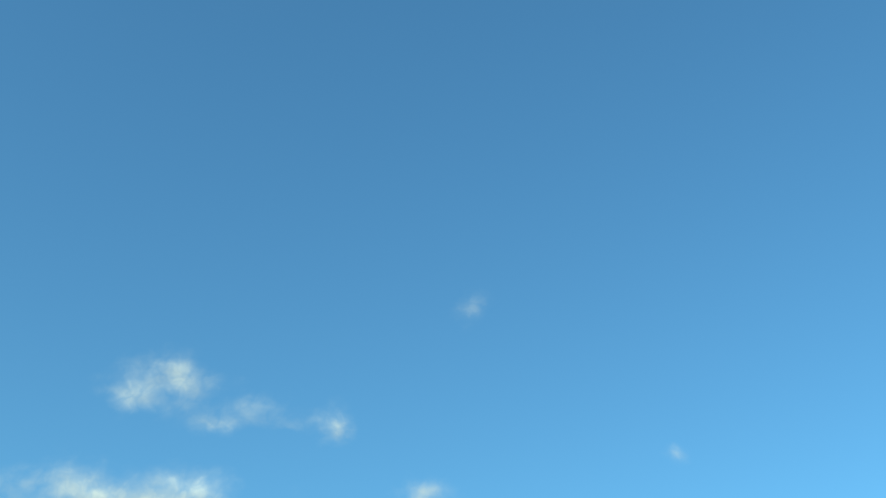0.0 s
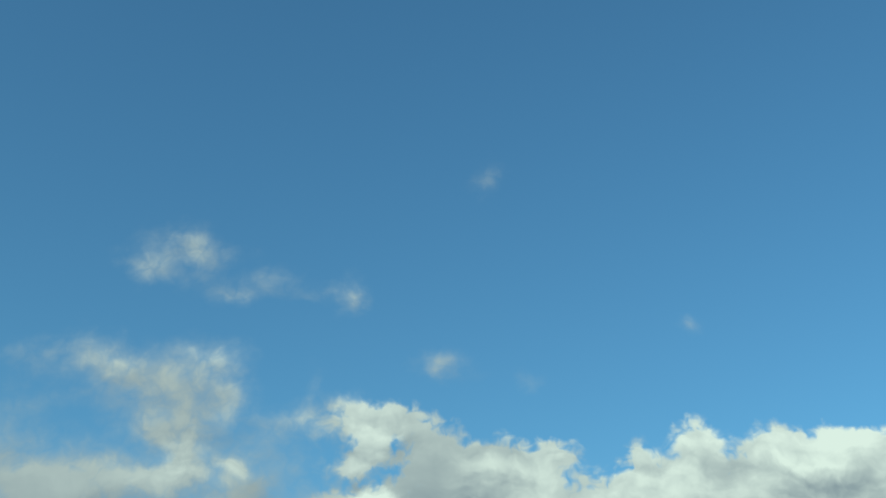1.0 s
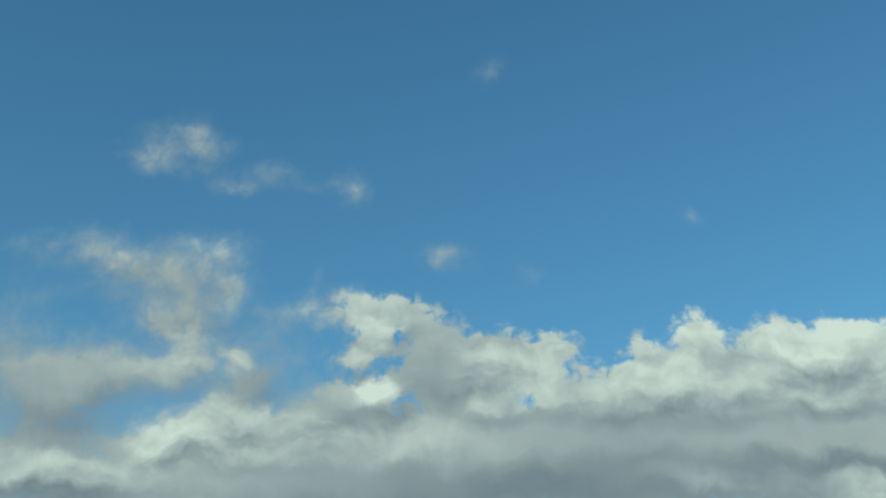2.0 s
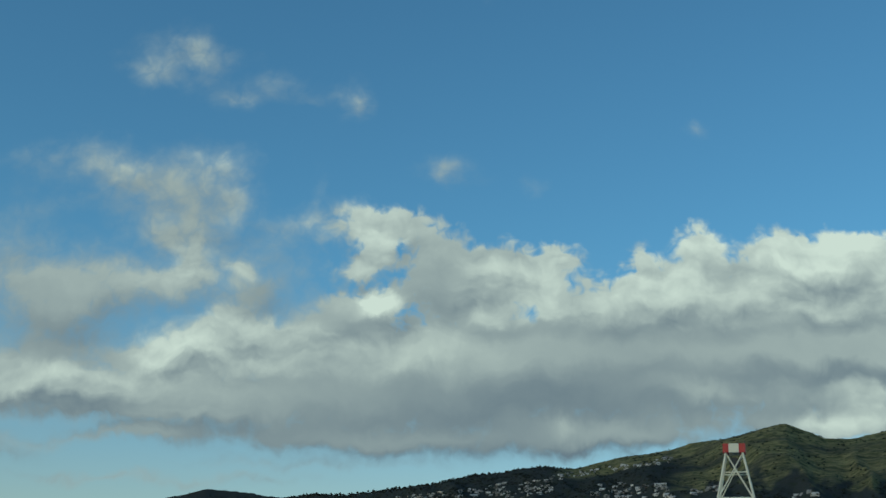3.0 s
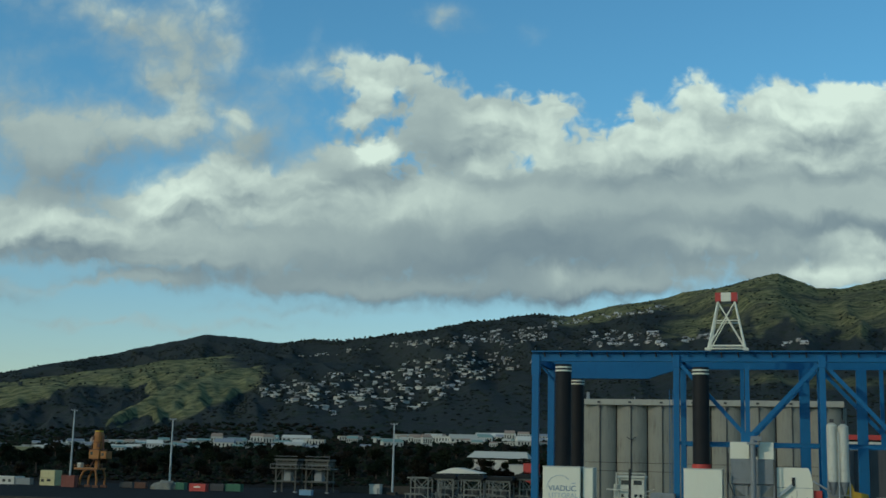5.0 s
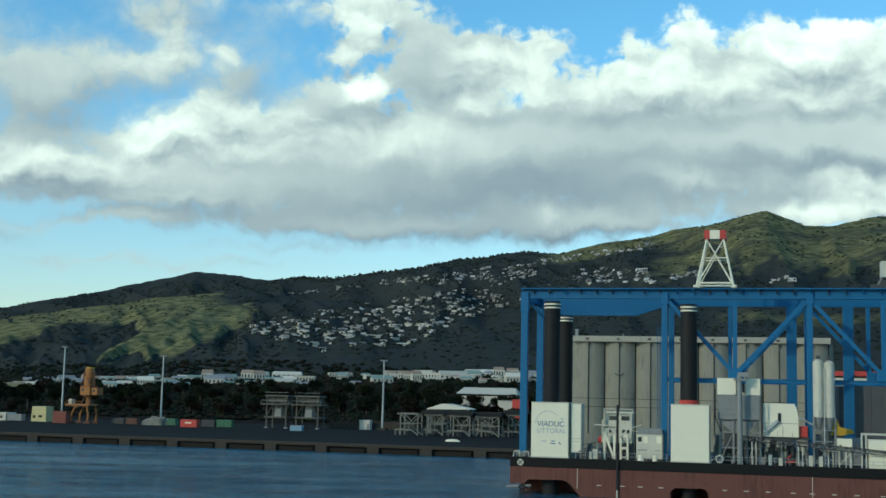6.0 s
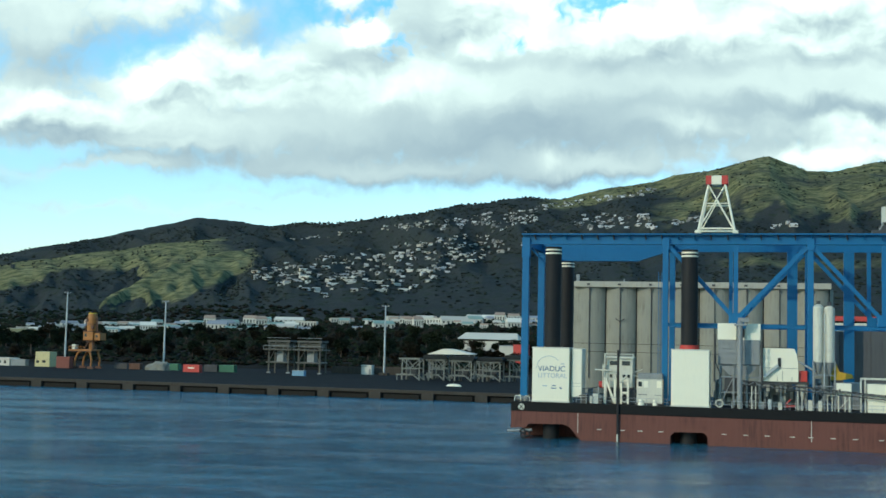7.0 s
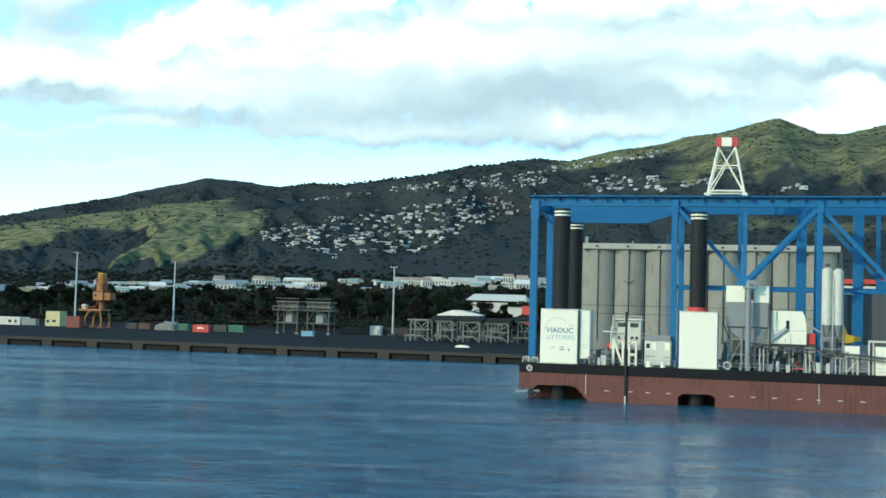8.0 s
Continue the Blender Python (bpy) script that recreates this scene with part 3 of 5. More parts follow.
for k in range(26):
    bm = B()
    x = 14.0 + k * 3.25 + (0.5 if k % 4 == 1 else 0)
    if 24.5 < x < 32.5:
        bm.free()
        continue
    box(bm, x, x + 0.75, -0.035, 0.01, 1.80, 1.92)
    part("draught_dash", bm, CREAM, barge)
bm = B()
rod(bm, (1.7, -0.10, 5.05), (1.7, -0.05, 5.05), 0.52, seg=24)
disc = part("hull_emblem", bm, CREAM, barge, "white disc with a black cross")
bm = B()
beam(bm, (1.40, -0.12, 4.75), (2.0, -0.12, 5.35), 0.05, 0.14)
beam(bm, (2.0, -0.12, 4.75), (1.40, -0.12, 5.35), 0.05, 0.14)
part("cross", bm, HULL_BLACK, disc)
# black fender post over the side, vertical weld seams
bm = B()
box(bm, 17.15, 17.5, -0.42, -0.06, 1.2, 14.6, 0.04)
part("fender_post", bm, RUBBER, barge)
bm = B()
box(bm, 17.2, 17.42, -0.40, -0.02, 0.0, 1.25, 0.03)
part("fender_tip", bm, CREAM, barge)
for x in (10.9, 46.9, 69.0):
    bm = B()
    box(bm, x, x + 0.09, -0.03, 0.01, 1.2, 4.4)
    part("weld_seam", bm, CREAM, barge)
# tyre fenders at the bow
for k, (x, z) in enumerate([(2.0, 1.15), (2.75, 0.75), (2.1, 0.45)]):
    bm = B()
    for i in range(16):
        t0, t1 = i * math.tau / 16, (i + 1) * math.tau / 16
        rod(bm, (x + 0.38 * math.cos(t0), -0.25, z + 0.38 * math.sin(t0)), (x + 0.38 * math.cos(t1), -0.25, z + 0.38 * math.sin(t1)), 0.15, seg=6, caps=False)
    part("tyre_fender", bm, RUBBER, barge)
bm = B()
rod(bm, (-0.6, 0.3, 1.05), (3.4, 0.3, 1.35), 0.22)
part("mooring_pipe", bm, GREY, barge)


def leg(x, y, top, r=1.32):
    ob = thing("jack_up_leg", (x, y, 0), label="dark cylindrical steel jack-up leg with white bands at the top", category="barge leg", group="jack-up legs")
    bm = B()
    rod(bm, (0, 0, -6), (0, 0, top), r, seg=40)
    smooth(part("tube", bm, LEG_BLACK, ob))
    for z in (top - 0.62, top - 1.18):
        bm = B()
        rod(bm, (0, 0, z), (0, 0, z + 0.26), r + 0.02, seg=40)
        smooth(part("white_band", bm, WHITE, ob))
    k = 0
    z = 7.0
    while z < top - 2:
        for a in (math.radians(215), math.radians(340)):
            bm = B()
            rod(bm, (math.cos(a) * (r - 0.05), math.sin(a) * (r - 0.05), z), (math.cos(a) * (r + 0.03), math.sin(a) * (r + 0.03), z), 0.2, seg=10)
            part("pin_socket", bm, RUBBER, ob)
        z += 1.55
    return ob


leg(6.17, 2.6, 31.25)
leg(28.27, 2.6, 30.85)
leg(4.1, 30.0, 30.8)
ring = thing("leg_collar", label="red guide collar round a barge leg", category="collar")
part("ring", rod(B(), (28.27, 2.6, 14.9), (28.27, 2.6, 15.6), 1.5, seg=32), RED, ring)


def jack_house(x0, x1, y0, y1, z1, label, hatch):
    ob = thing("jack_house", (x0, y0, DECK), label=label, category="deck house", group="jack houses")
    w, d, h = x1 - x0, y1 - y0, z1 - DECK
    bm = B()
    box(bm, 0, w, 0, d, 0.0, h, 0.09)
    part("housing", bm, WHITE, ob)
    bm = B()
    box(bm, -0.06, w + 0.06, -0.06, d + 0.06, h - 0.12, h + 0.05, 0.03)
    part("roof_edge", bm, CREAM, ob)
    bm = B()
    box(bm, -0.1, w + 0.1, -0.1, d + 0.1, -0.02, 0.2, 0.03)
    part("plinth", bm, CREAM, ob)
    return ob


house = jack_house(3.28, 9.35, 0.5, 5.0, 14.74, "tall white jack house with blue lettering on its side", True)
jack_house(25.62, 31.55, 0.4, 5.0, 14.9, "tall plain white jack house", False)
# lettering and the arc over it


def letters(body, size, x, z, mat, parent, y=-0.03):
    cu = bpy.data.curves.new("lettering", "FONT")
    cu.body, cu.size, cu.extrude = body, size, 0.01
    ob = bpy.data.objects.new("lettering", cu)
    scene.collection.objects.link(ob)
    bpy.context.view_layer.update()
    me = bpy.data.meshes.new_from_object(ob.evaluated_get(bpy.context.evaluated_depsgraph_get()))
    bpy.data.objects.remove(ob)
    me.materials.append(mat)
    word = new("lettering", me)
    word.parent = parent
    word.matrix_local = pose(x, y, z, 90, 0, 0)
    return word


letters("VIADUC", 1.22, 0.95, 5.0, LETTER_BLUE, house)["label"] = "blue lettering"
letters("LITTORAL", 1.05, 0.95, 3.95, LETTER_GREY, house)["label"] = "thin grey lettering"
bm = B()
for i in range(28):
    t0, t1 = math.radians(172 - i * 4.6), math.radians(172 - (i + 1) * 4.6)
    rod(bm, (2.75 + 2.1 * math.cos(t0), -0.03, 5.15 + 2.3 * math.sin(t0)), (2.75 + 2.1 * math.cos(t1), -0.03, 5.15 + 2.3 * math.sin(t1)), 0.035, seg=6)
part("arc", bm, LETTER_GREY, house)
for x0, x1, z, mat in ((1.7, 2.5, 2.55, LETTER_GREY), (3.3, 3.9, 2.6, LETTER_BLUE), (3.15, 4.0, 2.2, LETTER_BLUE), (4.5, 4.8, 2.35, LETTER_BLUE), (4.6, 4.95, 2.15, LETTER_BLUE), (4.7, 5.3, 6.15, LETTER_GREY)):
    bm = B()
    box(bm, x0, x1, -0.04, -0.005, z, z + 0.14)
    part("small_bar", bm, mat, house)

annex = thing("deck_cabinet", (9.6, 1.3, DECK), label="tall grey-white cabinet beside the jack house", category="cabinet")
bm = B()
box(bm, 0, 1.75, 0, 3.6, 0.9, 8.75, 0.06)
part("body", bm, CREAM, annex)
for z0, z1 in ((1.0, 2.6), (2.7, 3.1), (3.2, 8.6)):
    bm = B()
    box(bm, 0.12, 1.63, -0.05, 0.02, z0, z1, 0.02)
    part("door_panel", bm, WHITE, annex)
for x in (0.1, 1.55):
    bm = B()
    box(bm, x, x + 0.15, 0.1, 0.3, 0, 0.9)
    part("foot", bm, GREY, annex)

# ---------------------------------------------------------------- blue gantry over the deck
gantry = thing("gantry", label="blue painted steel lifting gantry spanning the barge", category="gantry")
POSTS = (1.1, 24.25, 46.95, 69.6, 92.2, 105.0)
TOP = 33.3
for y, near in ((5.2, True), (20.0, False)):
    for k, x in enumerate(POSTS):
        bm = B()
        w = 1.15 if k == 0 else 0.95
        box(bm, x - w / 2, x + w / 2, y - 0.5, y + 0.5, DECK, 31.9, 0.06)
        part("post", bm, BLUE, gantry)
        bm = B()
        box(bm, x - w / 2 - 0.12, x + w / 2 + 0.12, y - 0.62, y + 0.62, DECK, DECK + 0.35, 0.04)
        part("base_plate", bm, BLUE, gantry)
        if near:
            bm = B()
            box(bm, x - w / 2 - 0.1, x + w / 2 + 0.1, y - 0.6, y + 0.6, 29.6 if k == 0 else 31.0, 33.0, 0.05)
            part("post_head", bm, BLUE, gantry)
# near top girder: web, flanges, ledge and brackets
bm = B()
box(bm, 0.5, L, 5.05, 5.35, 32.1, 33.3)
part("top_girder_web", bm, BLUE, gantry)
for z in (31.95, 33.3):
    bm = B()
    box(bm, 0.5, L, 4.75, 5.65, z, z + 0.15, 0.02)
    part("top_girder_flange", bm, BLUE, gantry)
bm = B()
box(bm, 0.4, L, 4.2, 6.4, 33.46, 33.67, 0.03)
part("walkway_ledge", bm, BLUE, gantry)
x = 2.6
while x < L:
    bm = B()
    beam(bm, (x, 4.3, 33.42), (x + 0.15, 4.8, 32.7), 0.12, 0.35)
    part("bracket", bm, DARK if int(x * 10) % 3 else BLUE, gantry)
    x += 2.62
# far girder with a haunched bottom
for x0, x1, x2 in ((0.9, 18.6, 23.4),):
    bm = prism(B(), [(x0, 33.3), (x0, 30.25), (x1, 30.25), (x2, 31.8), (L, 31.8), (L, 33.3)], 19.6, 20.4)
    part("far_girder", bm, BLUE, gantry)
bm = B()
box(bm, 0.9, 18.5, 19.2, 20.8, 30.1, 30.26)
box(bm, 0.9, L, 19.2, 20.8, 33.3, 33.48)
part("girder_flange", bm, BLUE, gantry)
for x in POSTS:
    bm = B()
    beam(bm, (x, 5.7, 32.3), (x, 19.6, 32.3), 0.7, 1.3, 0.12)
    part("cross_girder", bm, BLUE, gantry)
for x0, x1 in ((1.4, 24.4),):
    bm = B()
    beam(bm, (1.3, 8.5, 31.6), (3.8, 8.5, 28.9), 0.3, 0.4)
    part("knee_brace", bm, BLUE, gantry)
for a, b, m in ((24.4, 46.9, 35.4), (46.9, 69.4, 58.0), (69.4, 91.9, 80.6)):
    for y, w in ((5.2, 0.55), (20.0, 0.5)):
        shift = 0.0 if y < 10 else -1.2
        bm = B()
        beam(bm, (a + 0.5, y, 31.5), (m - 0.2, y, 20.0), w, 0.62)
        part("diagonal", bm, BLUE, gantry)
        bm = B()
        beam(bm, (b - 0.6, y, 31.5), (m + 0.2, y, 20.0), w, 0.7)
        part("diagonal", bm, BLUE, gantry)
        bm = B()
        beam(bm, (m + shift, y, 19.4), (m + shift, y, 31.9), w + 0.15, 0.62)
        part("hanger", bm, BLUE, gantry)
        bm = B()
        box(bm, m - 1.1, m + 1.1, y - 0.3, y + 0.3, 19.0, 20.9, 0.15)
        part("node_plate", bm, BLUE, gantry)
        bm = B()
        beam(bm, (a, y, 18.9), (b, y, 18.9), 0.45, 0.62, 0.08)
        part("tie", bm, BLUE, gantry)
for x in (44.4, 53.6):
    bm = B()
    box(bm, x - 0.85, x + 0.85, 19.5, 20.5, DECK, 31.8, 0.05)
    part("inner_post", bm, BLUE, gantry)
# ladders up the second post
ladder = thing("ladder", (23.1, 4.9, DECK), label="blue caged steel ladder on a gantry post", category="ladder")
for x in (0, 0.5):
    bm = B()
    box(bm, x, x + 0.07, 0, 0.07, 0.0, 21.5)
    part("stile", bm, BLUE, ladder)
for k in range(52):
    bm = B()
    box(bm, 0.07, 0.5, 0.015, 0.055, 0.3 + k * 0.4, 0.34 + k * 0.4)
    part("rung", bm, BLUE, ladder)

# ---------------------------------------------------------------- white lattice tower on the gantry
tower = thing("lattice_tower", (32.35, 6.0, 33.67), label="white steel lattice tower with a red and white head", category="tower")
hb, ht, hz = 2.95, 1.3, 8.1
for sx in (-1, 1):
    for y in (-2.6, 2.6):
        bm = B()
        yt = 1.3 if y > 0 else -1.3
        rod(bm, (sx * hb, y, 0), (sx * ht, yt, hz), 0.17, seg=10)
        part("tower_leg", bm, WHITE, tower)
        bm = B()
        box(bm, sx * hb - 0.45, sx * hb + 0.45, y - 0.4, y + 0.4, -0.0, 0.4, 0.04)
        part("foot", bm, WHITE, tower)
for y, yt in ((-2.6, -1.3), (2.6, 1.3)):
    def at(sx, f, y=y, yt=yt):
        return (sx * (hb + (ht - hb) * f), y + (yt - y) * f, hz * f)
    for f0, f1 in ((0.06, 0.98),):
        for sx in (-1, 1):
            bm = B()
            rod(bm, at(sx, f0), at(-sx, f1), 0.11, seg=8)
            part("cross_brace", bm, WHITE, tower)
    for f in (0.09, 0.60):
        bm = B()
        rod(bm, at(-1, f), at(1, f), 0.16 if f < 0.3 else 0.1, seg=8)
        part("tower_tie", bm, WHITE, tower)
for sx in (-1, 1):
    for f0, f1 in ((0.05, 0.5), (0.5, 0.98)):
        bm = B()
        rod(bm, (sx * (hb + (ht - hb) * f0), -2.6 + 1.3 * f0, hz * f0), (sx * (hb + (ht - hb) * f1), 2.6 - 1.3 * f1, hz * f1), 0.1, seg=8)
        part("side_brace", bm, WHITE, tower)
for x0, x1, m in ((-1.75, -0.85, RED), (-0.85, 0.75, WHITE), (0.75, 1.75, RED)):
    bm = B()
    box(bm, x0, x1, -1.6, 1.6, hz - 0.1, hz + 1.35, 0.05)
    part("head_block", bm, m, tower)
bm = B()
rod(bm, (1.7, 0, hz + 0.2), (1.7, 0, hz + 2.0), 0.06, seg=6)
part("lightning_rod", bm, DARK, tower)
bm = B()
rod(bm, (0.0, -0.4, hz - 1.6), (0.0, 0.4, hz - 1.6), 0.9, seg=16)
part("sheave", bm, DARK, tower)

# ---------------------------------------------------------------- plant on the deck


def bits(name, mat, parent, shapes, label=""):
    """One part for each shape: a box (six numbers), or a rod (two points and a radius)."""
    for s in shapes:
        bm = B()
        if len(s) == 3:
            rod(bm, *s, seg=10)
        else:
            box(bm, *s, 0.03)
        part(name, bm, mat, parent, label)


# batching plant: white bins over a grey hopper on a trestle
plant = thing("batching_plant", (0, -4.6, 0), label="grey concrete batching hopper with white bins on steel legs", category="batching plant")
bits("bin", WHITE, plant, [(32.7, 35.6, 7.0, 10.5, 16.6, 19.2), (37.1, 39.3, 7.0, 10.5, 16.6, 19.2)])
bits("bin_door", DARK, plant, [(36.45, 36.85, 6.9, 7.2, 17.0, 18.4)])
bits("bin_back", CREAM, plant, [(35.6, 37.1, 7.6, 10.5, 16.6, 18.4)])
bm = B()
box(bm, 32.8, 39.2, 7.1, 10.5, 12.6, 16.6, 0.05)
part("hopper", bm, GREY, plant, "grey ribbed hopper body")
for k in range(5):
    bm = B()
    box(bm, 32.75, 39.25, 7.0, 7.12, 12.7 + 0.85 * k, 12.78 + 0.85 * k)
    part("rib", bm, DARK if k == 0 else GREY, plant)
bm = B()
prism(bm, [(34.6, 11.0), (37.4, 11.0), (39.1, 12.6), (32.9, 12.6)], 7.4, 10.2)
part("hopper_cone", bm, GREY, plant)
bits("trestle_leg", GREY, plant, [(33.0 + 2.05 * k, 33.3 + 2.05 * k, y, y + 0.3, DECK, 12.6) for k in range(4) for y in (7.2, 10.1)])
bits("trestle_brace", GREY, plant, [((33.1 + 2.05 * k, 7.3, DECK + 0.3), (35.1 + 2.05 * k, 7.3, 10.5), 0.09) for k in range(3)] + [(32.9, 39.3, 7.2, 7.4, 10.6, 10.85), (32.9, 39.3, 7.2, 7.4, 8.2, 8.4)])
bits("mixer", DARK, plant, [(33.8, 36.0, 7.4, 9.6, 8.5, 10.6), (36.8, 39.0, 7.6, 9.8, 7.0, 9.9)])
bits("feed_pipe", GREY, plant, [((36.2, 5.6, DECK), (36.2, 5.6, 19.6), 0.42)])
bits("pipe_head", GREY, plant, [(35.3, 37.3, 5.1, 6.2, 18.8, 19.15), (35.9, 37.6, 5.3, 6.0, 19.4, 20.1)])
bits("service_pipe", DARK, plant, [((32.4, 6.9, 17.5), (32.4, 6.9, 13.0), 0.09), ((32.4, 6.9, 13.0), (33.3, 6.9, 10.8), 0.09), ((39.5, 6.9, 16.4), (39.5, 6.9, 9.0), 0.12)])

# enclosed loading cab with a chute
cab = thing("loading_house", (39.7, 3.6, 0), label="white panelled plant house with a chute across its side", category="plant house")
bm = B()
outline = [(0, 10.2), (0, 15.4), (4.75, 15.4), (5.1, 14.6), (5.35, 13.2), (5.35, 10.2)]
prism(bm, outline, 0, 4.2)
part("panelling", bm, WHITE, cab)
bits("seam", GREY, cab, [(0.0, 5.36, -0.03, 0.0, 12.28, 12.34)])
bits("opening", RUBBER, cab, [(2.25, 2.75, -0.12, 0.0, 12.55, 13.9)])
bm = B()
beam(bm, (2.3, -0.35, 12.75), (0.1, -0.35, 10.9), 0.5, 0.42)
part("chute", bm, GALV, cab)
bits("rust_streak", DARK, cab, [(2.95, 3.0, -0.02, 0.0, 10.25, 11.9), (2.2, 2.24, -0.02, 0.0, 10.25, 11.1), (4.4, 4.44, -0.02, 0.0, 10.25, 11.0)])
bits("red_cabinet", RED, cab, [(5.5, 6.75, 0.6, 2.6, 10.25, 11.95)])
bits("support_leg", GREY, cab, [(x, x + 0.28, y, y + 0.28, DECK, 10.2) for x in (0.2, 2.6, 5.0, 6.5) for y in (0.5, 3.6)])
bits("support_beam", DARK, cab, [(-0.2, 7.0, 0.3, 0.6, 9.8, 10.2), (-0.2, 7.0, 3.5, 3.8, 9.8, 10.2)])
bits("discharge_pipe", GALV, cab, [((5.4, 0.3, 13.4), (8.0, 0.3, 11.9), 0.16)])

# two slim cement silos
silos = thing("cement_silo_pair", (-0.3, 2.6, 0), label="pair of slim cream cement silos on a braced steel stand", category="silo")
for x, top in ((48.35, 22.0), (50.0, 21.8)):
    bm = B()
    rod(bm, (x, 0, 13.4), (x, 0, top), 0.80, seg=28)
    rod(bm, (x, 0, top), (x, 0, top + 0.45), 0.80, 0.25, seg=28)
    shell = smooth(part("silo_shell", bm, CREAM, silos))
    bm = B()
    rod(bm, (x, 0, 11.3), (x, 0, 13.4), 0.16, 0.80, seg=28)
    part("silo_cone", bm, GREY, silos)
    bits("silo_filter", DARK, silos, [(x - 0.3, x + 0.3, -0.3, 0.3, top + 0.4, top + 0.95)])
bits("stand_leg", GREY, silos, [(x, x + 0.2, y, y + 0.2, DECK, 13.6) for x in (47.5, 49.1, 50.7) for y in (-0.9, 0.8)])
bits("stand_brace", GREY, silos, [((47.6, -0.8, DECK + 0.4), (50.7, -0.8, 9.5), 0.08), ((50.7, -0.8, DECK + 0.4), (47.6, -0.8, 9.5), 0.08), ((47.6, -0.8, 9.7), (50.8, -0.8, 9.7), 0.1), ((47.6, -0.8, 11.4), (50.8, -0.8, 11.4), 0.08)])
bits("silo_pipe", GALV, silos, [((49.2, -0.85, 9.8), (49.2, -0.85, 21.0), 0.09)])

# grey machine container with a yellow pump boom on it
grey_unit = thing("machine_container", (50.4, 9.0, DECK), label="grey steel machine container on the barge deck", category="container")
bm = B()
box(bm, 0, 4.6, 0, 2.6, 0, 4.3, 0.05)
part("body", bm, GREY, grey_unit)
bits("corner_post", DARK, grey_unit, [(x, x + 0.16, -0.04, 0.1, 0, 4.32) for x in (0, 4.44)])
boom = thing("concrete_pump", (50.2, 9.4, DECK + 4.3), label="yellow concrete pump with a folded boom", category="pump")
bm = B()
prism(bm, [(0, 0.0), (0.1, 2.1), (0.9, 2.9), (1.3, 1.7), (3.3, 1.3), (3.5, 0.7), (1.8, 0.4), (1.6, 0)], 0, 0.9)
part("boom", bm, YELLOW, boom)
bits("pump_base", DARK, boom, [(0.0, 1.8, -0.2, 1.2, 0, 0.35)])

# small white cabinet on a stand and a white container at the edge
stand = thing("control_cabinet", (50.7, 1.6, DECK), label="white control cabinet on a braced steel stand", category="cabinet")
bits("cabinet_box", WHITE, stand, [(0.0, 2.2, 0, 0.9, 2.5, 4.35)])
bits("cabinet_mark", DARK, stand, [(0.35, 0.6, -0.02, 0, 3.2, 3.45)])
bits("stand_leg", CREAM, stand, [(x, x + 0.14, 0.1, 0.24, 0, 2.5) for x in (-1.4, -0.7, 0.2, 2.0)])
bits("stand_brace", CREAM, stand, [((0.25, 0.15, 0.2), (2.05, 0.15, 2.3), 0.08), ((-1.35, 0.15, 2.45), (0.2, 0.15, 2.45), 0.07)])
site_box = thing("site_container", (54.9, 1.5, DECK), label="white steel site container beside a grey gate frame", category="container")
bits("body", WHITE, site_box, [(0.35, 6.4, 0, 2.4, 0, 4.35)])
bits("gate_frame", CREAM, site_box, [(-0.75, -0.5, 0, 0.25, 0, 5.2), (-0.1, 0.1, 0, 0.25, 0, 5.2), (-0.75, 6.4, 0, 0.25, 5.0, 5.3), (-0.75, 0.1, 0, 0.2, 2.2, 2.4)])

# belt conveyor along the deck edge
conveyor = thing("belt_conveyor", (0, 0.9, 0), label="dark inclined belt conveyor in a lattice frame", category="conveyor")
p, q = Vector((36.4, 0, 9.65)), Vector((75.0, 0, 6.55))
for dz, y in ((0, 0), (0.62, 0), (0, 0.9), (0.62, 0.9)):
    bm = B()
    beam(bm, p + Vector((0, y, dz)), q + Vector((0, y, dz)), 0.12, 0.16)
    part("chord", bm, DARK, conveyor)
bm = B()
beam(bm, p + Vector((0, 0.45, 0.45)), q + Vector((0, 0.45, 0.45)), 0.8, 0.08)
part("belt", bm, RUBBER, conveyor)
for k in range(38):
    f0, f1 = k / 38, (k + 1) / 38
    bm = B()
    a0, a1 = p.lerp(q, f0), p.lerp(q, f1)
    rod(bm, a0 if k % 2 else a0 + Vector((0, 0, 0.62)), a1 + Vector((0, 0, 0.62)) if k % 2 else a1, 0.05, seg=6)
    part("lacing", bm, GREY, conveyor)
for f in (0.04, 0.22, 0.4, 0.58, 0.76):
    a0 = p.lerp(q, f)
    bits("support", CREAM, conveyor, [(a0.x, a0.x + 0.16, 0.0, 0.16, DECK, a0.z), (a0.x + 0.6, a0.x + 0.76, 0.0, 0.16, DECK, a0.z - 0.05)])

# white deck crane and winch frames
crane = thing("deck_crane", (14.2, 2.0, DECK), label="white tracked deck crane with lattice side frames", category="crane")
bits("cabin", CREAM, crane, [(0.9, 5.0, 1.6, 4.4, 2.6, 7.3), (0.4, 1.0, 1.4, 2.8, 1.0, 6.2)])
bits("canopy", CREAM, crane, [(0.6, 5.2, 1.2, 4.6, 7.3, 7.6)])
bits("window", GLASS_DARK, crane, [(1.3, 2.6, 1.5, 1.62, 6.2, 6.9), (3.3, 4.6, 1.5, 1.62, 6.2, 6.9), (1.3, 1.8, 1.5, 1.62, 4.2, 4.7), (2.4, 2.8, 1.5, 1.62, 4.2, 4.7), (3.4, 3.9, 1.5, 1.62, 4.2, 4.7), (4.2, 4.6, 1.5, 1.62, 4.2, 4.7)])
bits("platform", DARK, crane, [(0.9, 5.0, 1.3, 4.5, 2.3, 2.6)])
